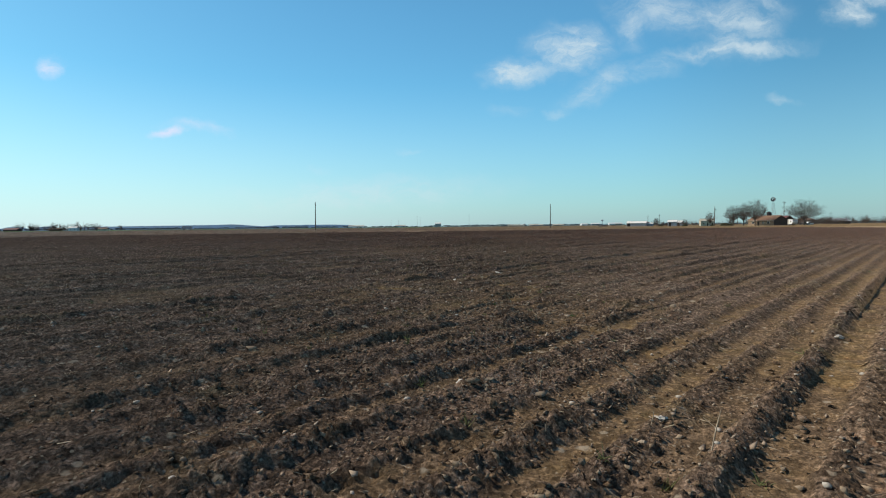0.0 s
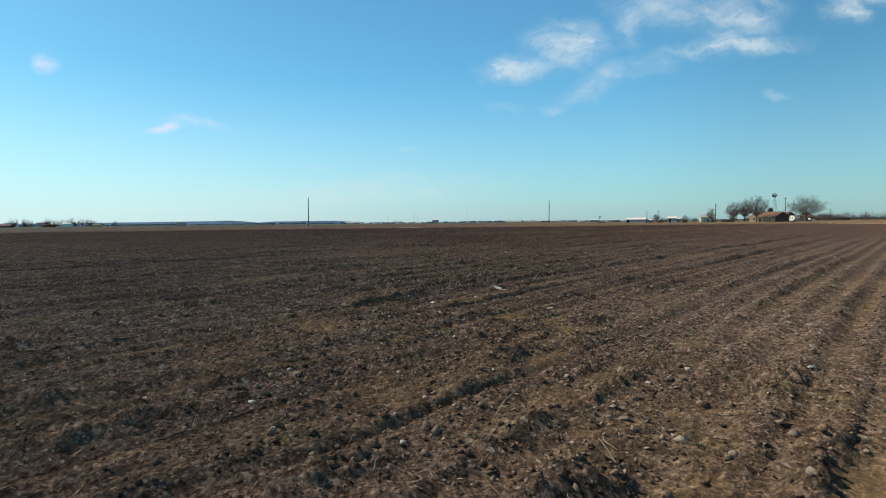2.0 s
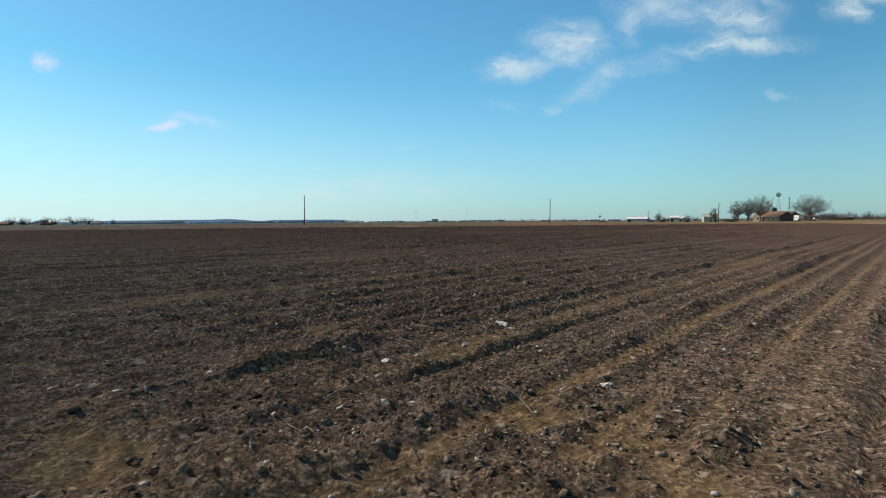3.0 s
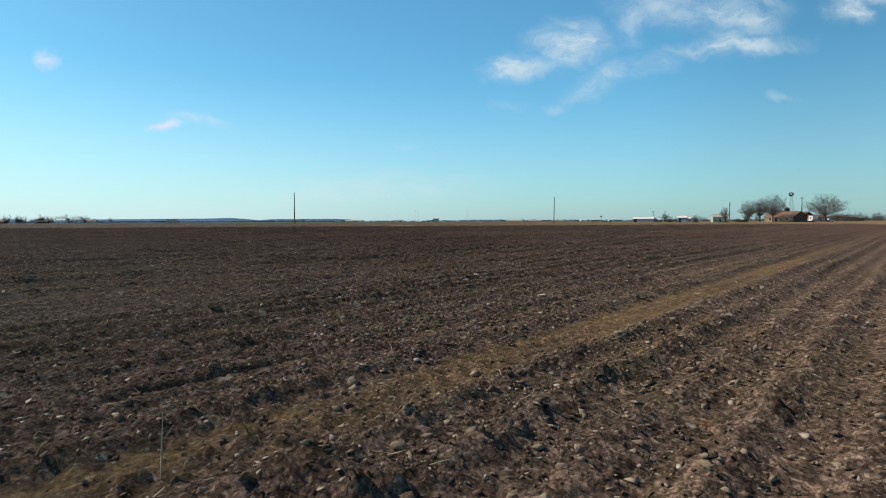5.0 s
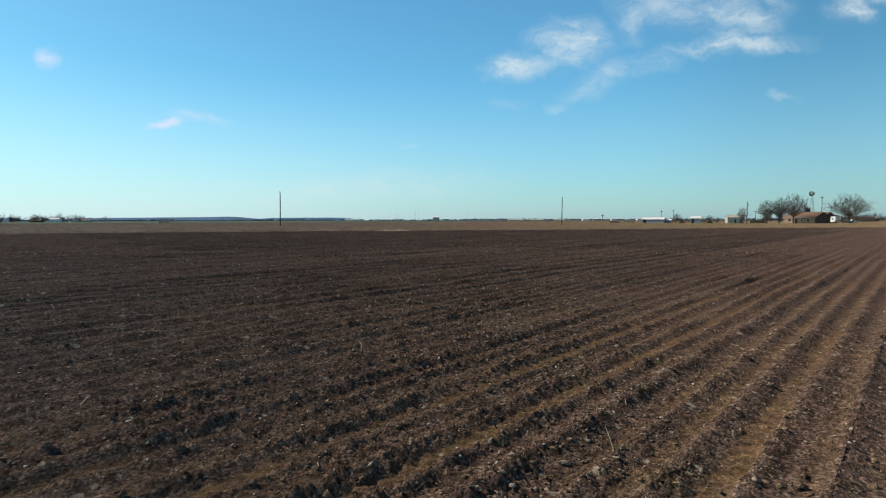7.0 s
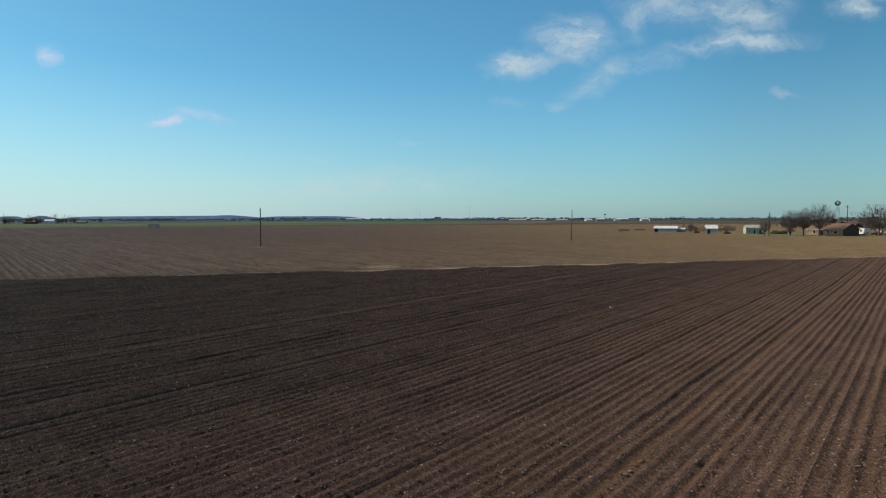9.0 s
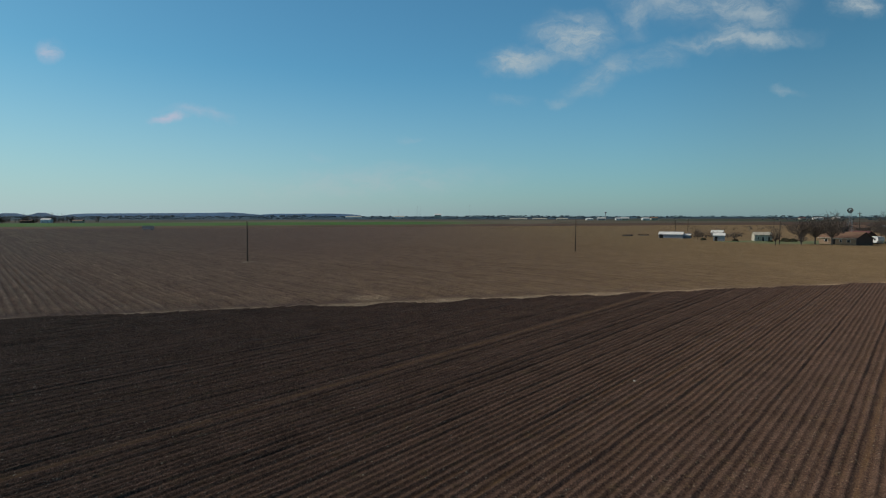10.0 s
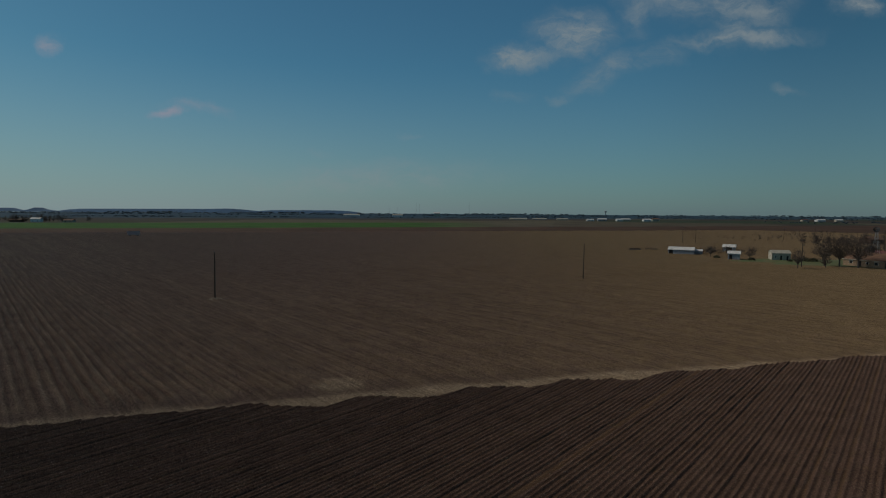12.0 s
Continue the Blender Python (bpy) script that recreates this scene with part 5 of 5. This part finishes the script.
def mast(at, height):
    ob = thing("radio_mast", spot(*at), "thin steel mast on the far skyline", "mast", "far masts")
    bm = bmesh.new()
    tube(bm, (0, 0, -1), (0, 0, height), 0.55, 0.4, 6)
    part("pole", bm, M["tin_wall"], ob)
    bm = bmesh.new()
    box(bm, (-1.2, -0.2, height * 0.86), (1.2, 0.2, height * 0.88))
    part("aerial", bm, M["tin_wall"], ob)
    return ob


for x, y, h in ((-390, 4000, 52), (-335, 4000, 50), (-195, 4050, 88), (-172, 4050, 82), (200, 4000, 96)):
    mast((x, y), h)
for x, y, h in ((345, 470, 10), (262, 470, 9), (163, 420, 8.5), (174, 425, 9)):
    utility_pole(spot(x, y, 0, 15), h, "distant wooden pole with a crossarm by the lane", arm=True)


# ---- loose stuff on the ploughed soil ----


def scatter(count, seed, reach, y0=1.6, y1=62.0):
    """Places about the low part of the walk, thinning out sideways."""
    rng = np.random.RandomState(seed)
    y = y0 + (y1 - y0) * rng.uniform(0, 1, count) ** 1.15
    x = rng.laplace(0, reach, count) + (y - 3) / 43 * 2.6 + 0.6
    return x, y, rng


def soil_clods():
    x, y, rng = scatter(13000, 7, 2.9)
    u, v = along(x, y, ROW)
    z, sand = plough(x, y)
    keep = (rng.uniform(0, 1, len(x)) > sand * 1.1) & (np.abs(x) < 6 + 0.8 * y)
    x, y, z = x[keep], y[keep], z[keep]
    r = np.clip(rng.lognormal(math.log(0.0135), 0.55, len(x)), 0.008, 0.045)
    r = np.where(line_distance(x, y) > 5, np.maximum(r, 0.022), r)
    lumps("soil_clods", M["clod"], np.stack([x, y, z + r * 0.35], 1), r, "crumbled dark earth clods strewn over the ridges", "clods", 8, squash=0.6, smooth=False, jag=0.6, tilt=0.5)


def earth_flakes():
    x, y, rng = scatter(62000, 17, 2.1, 2.0, 46.0)
    z, sand = plough(x, y)
    keep = rng.uniform(0.08, 0.8, len(x)) > sand
    x, y, z = x[keep], y[keep], z[keep]
    r = np.clip(rng.lognormal(math.log(0.0105), 0.5, len(x)), 0.005, 0.03)
    lumps("earth_flakes", M["clod"], np.stack([x, y, z + r * 0.3], 1), r, "thin dry flakes of earth and leaf litter on the soil", "earth crumbs", 18, squash=0.5, smooth=False, jag=0.65, shape=(OCT_V, OCT_F), tilt=0.6)


def straw():
    x, y, rng = scatter(7000, 9, 3.4)
    z, sand = plough(x, y)
    keep = rng.uniform(0.1, 0.9, len(x)) > sand
    x, y, z = x[keep], y[keep], z[keep]
    n = len(x)
    a, tip = rng.uniform(0, math.tau, n), np.abs(rng.normal(0, 0.28, n))
    tip = np.where(rng.uniform(0, 1, n) > 0.97, rng.uniform(0.8, 1.4, n), tip)
    length = rng.lognormal(math.log(0.030), 0.55, n)
    p = np.stack([x, y, z + 0.012], 1)
    d = np.stack([np.cos(a) * np.cos(tip), np.sin(a) * np.cos(tip), np.sin(tip)], 1)
    q = p + d * length[:, None]
    e = q + (d + rng.normal(0, 0.35, (n, 3)) * (1, 1, 0.4)) * (length * 0.6)[:, None]
    r = rng.uniform(0.0012, 0.0042, n)
    segs = np.concatenate([np.column_stack([p, q, r, r]), np.column_stack([q, e, r, r * 0.5])])
    ob = sticks("straw_bits", M["straw"], segs, 3, None)
    tagged(ob, "dry straw and broken stalks lying on the ploughed soil", "straw", kind="stuff")


def pale_pebbles():
    x, y, rng = scatter(700, 11, 4.5)
    z, _ = plough(x, y)
    r = rng.uniform(0.008, 0.026, len(x))
    lumps("pale_pebbles", M["pebble"], np.stack([x, y, z + r * 0.4], 1), r, "pale lime pebbles and cotton scraps on the soil", "pebbles", 12, squash=0.7, jag=0.25)


def leaf_litter():
    """Curled dry leaves and husks, thickest along the middle of the low stretch."""
    x, y, rng = scatter(15000, 37, 2.4, 2.5, 44.0)
    z, sand = plough(x, y)
    keep = (rng.uniform(0.1, 0.9, len(x)) > sand) & (vnoise(x * 0.9, y * 0.9, 91) + 0.35 * steps(8, 22, y) > rng.uniform(0.35, 0.95, len(x)))
    x, y, z = x[keep], y[keep], z[keep]
    r = np.clip(rng.lognormal(math.log(0.0135), 0.4, len(x)), 0.007, 0.028)
    lumps("leaf_litter", M["litter"], np.stack([x, y, z + r * 0.45], 1), r, "curled dry leaves and husks strewn over the soil", "leaf litter", 38, squash=0.22, smooth=False, jag=0.6, shape=(OCT_V, OCT_F), tilt=0.7)


def ridge_clods():
    """Coarse clods and root balls left on the crests further down the field."""
    rng = np.random.RandomState(27)
    n = 30000
    y = 60 + 66 * rng.uniform(0, 1, n) ** 1.5
    x = rng.uniform(-1, 1, n) * (8 + 0.86 * (y - 50)) + 3
    u, v = along(x, y, ROW)
    k = np.floor(v / PITCH)
    keep = lattice(k, k * 0, 29) > rng.uniform(0.3, 0.9, n)
    u, k, m = u[keep], k[keep], int(keep.sum())
    v = (k + 0.5 + rng.normal(0, 0.10, m)) * PITCH
    x, y = u * math.sin(ROW) + v * math.cos(ROW), u * math.cos(ROW) - v * math.sin(ROW)
    z, _ = plough(x, y)
    r = np.clip(rng.lognormal(math.log(0.032), 0.35, m), 0.018, 0.07)
    lumps("ridge_clods", M["clod"], np.stack([x, y, z + r * 0.4], 1), r, "coarse dark clods along the crests of the rows", "clods", 28, squash=0.9, smooth=False, jag=0.5, shape=(OCT_V, OCT_F))


soil_clods()
earth_flakes()
leaf_litter()
ridge_clods()
straw()
pale_pebbles()


def weed_tufts():
    x, y, rng = scatter(170, 23, 3.0, 2.5, 60.0)
    z, _ = plough(x, y)
    segs = []
    for k in range(len(x)):
        for _ in range(9):
            d = rng.normal(0, 0.6, 3) + (0, 0, 0.7)
            p = np.array((x[k], y[k], z[k])) + rng.normal(0, 0.015, 3) * (1, 1, 0)
            segs.append((*p, *(p + d / np.linalg.norm(d) * rng.uniform(0.03, 0.09)), 0.004, 0.001))
    tagged(sticks("weed_tufts", M["grass"], segs, 3, None), "small green and straw weed tufts on the soil", "weeds", kind="stuff")


weed_tufts()


def rough_rock(seed, flat):
    bm = bmesh.new()
    bmesh.ops.create_icosphere(bm, subdivisions=2, radius=1)
    for v in bm.verts:
        n = v.co.normalized()
        d = 1 + 0.6 * noise.noise(n * 1.9 + Vector((seed * 3.1, 0, 0))) + 0.75 * noise.noise(n * 4.3 + Vector((0, seed * 2.3, 0)))
        v.co = Vector((n.x * d * 1.15, n.y * d, n.z * d * flat))
    me = bpy.data.meshes.new("rock")
    bm.to_mesh(me)
    bm.free()
    return me


def single_pieces(name, mat, count, seed, r0, r1, label, category, group, flat, reach=1.7):
    """Larger loose pieces that can be told apart, each an object on one of five shared meshes."""
    kinds = [rough_rock(seed + k, flat) for k in range(5)]
    for me in kinds:
        me.materials.append(mat)
    x, y, rng = scatter(count, seed, reach, 2.2, 46.0)
    z, _ = plough(x, y)
    for k in range(count):
        r = rng.uniform(0, 1) ** 2.2 * (r1 - r0) + r0
        ob = new(name, kinds[k % 5])
        ob.matrix_world = pose(x[k], y[k], z[k] + r * flat * 0.15, rng.uniform(-15, 15), rng.uniform(-15, 15), rng.uniform(0, 360)) @ Matrix.Scale(r, 4)
        tagged(ob, label, category, group)


single_pieces("earth_clod", M["soil"], 190, 61, 0.02, 0.045, "large rough clod of dark ploughed earth", "clod", "clods on the ploughed field", 0.55)
single_pieces("pale_stone", M["pebble"], 40, 71, 0.008, 0.02, "pale lime stone lying on the ploughed soil", "stone", "stones on the ploughed field", 0.6)


def cotton_tufts():
    """Scraps of picked cotton lying on the soil: place and half width."""
    kinds = [rough_rock(90 + k, 0.55) for k in range(3)]
    for me in kinds:
        me.materials.append(M["cotton"])
    rng = random.Random(5)
    for k, (x, y, r) in enumerate(((2.28, 28.52, 0.05), (1.47, 14.28, 0.045), (1.54, 13.98, 0.025), (4.35, 5.76, 0.05), (1.39, 3.34, 0.028), (0.13, 4.27, 0.032),
                                   (-1.74, 8.26, 0.025), (3.52, 8.91, 0.04), (1.95, 12.01, 0.035), (0.38, 11.63, 0.025), (0.57, 11.68, 0.025), (-1.50, 11.85, 0.03),
                                   (0.98, 13.40, 0.02), (2.99, 25.59, 0.05), (-0.41, 34.52, 0.045), (17.02, 92.88, 0.12), (0.27, 12.82, 0.035))):
        z, _ = plough(np.array([x]), np.array([y]))
        ob = new("cotton_tuft", kinds[k % 3])
        ob.matrix_world = pose(x, y, z[0] + r * 0.2, rng.uniform(-20, 20), rng.uniform(-20, 20), rng.uniform(0, 360)) @ Matrix.Diagonal((r * 1.3, r * 0.8, r * 0.8, 1))
        tagged(ob, "tuft of dirty white cotton lying on the soil", "cotton tuft", "cotton on the ploughed field")


cotton_tufts()


def dry_stalk(at, z, length, turn, tip, seed):
    """A broken stalk with a bend and two side twigs."""
    rng = random.Random(seed)
    ob = new("dry_stalk")
    ob.matrix_world = pose(at[0], at[1], z, 0, 0, turn)
    tagged(ob, "dry broken plant stalk sticking out of the soil", "stalk", "stalks on the ploughed field")
    d = Vector((math.cos(tip), 0, math.sin(tip)))
    mid = d * length * 0.55
    end = mid + (d + Vector((0.1, rng.uniform(-0.5, 0.5), rng.uniform(-0.4, 0.2)))).normalized() * length * 0.45
    sticks("stem", M["straw"], [(*(-d * 0.03), *mid, 0.005, 0.004), (*mid, *end, 0.004, 0.002)], 5, ob)
    side = mid + Vector((rng.uniform(-0.2, 0.4), rng.uniform(-0.6, 0.6), 0.3)).normalized() * length * 0.3
    sticks("twig", M["straw"], [(*mid, *side, 0.003, 0.0015)], 4, ob)
    return ob


def dry_stalks():
    x, y, rng = scatter(70, 81, 2.2, 2.4, 48.0)
    z, _ = plough(x, y)
    for k in range(len(x)):
        dry_stalk((x[k], y[k]), z[k], rng.uniform(0.12, 0.34), rng.uniform(0, 360), rng.uniform(0.1, 1.3), k)


dry_stalks()
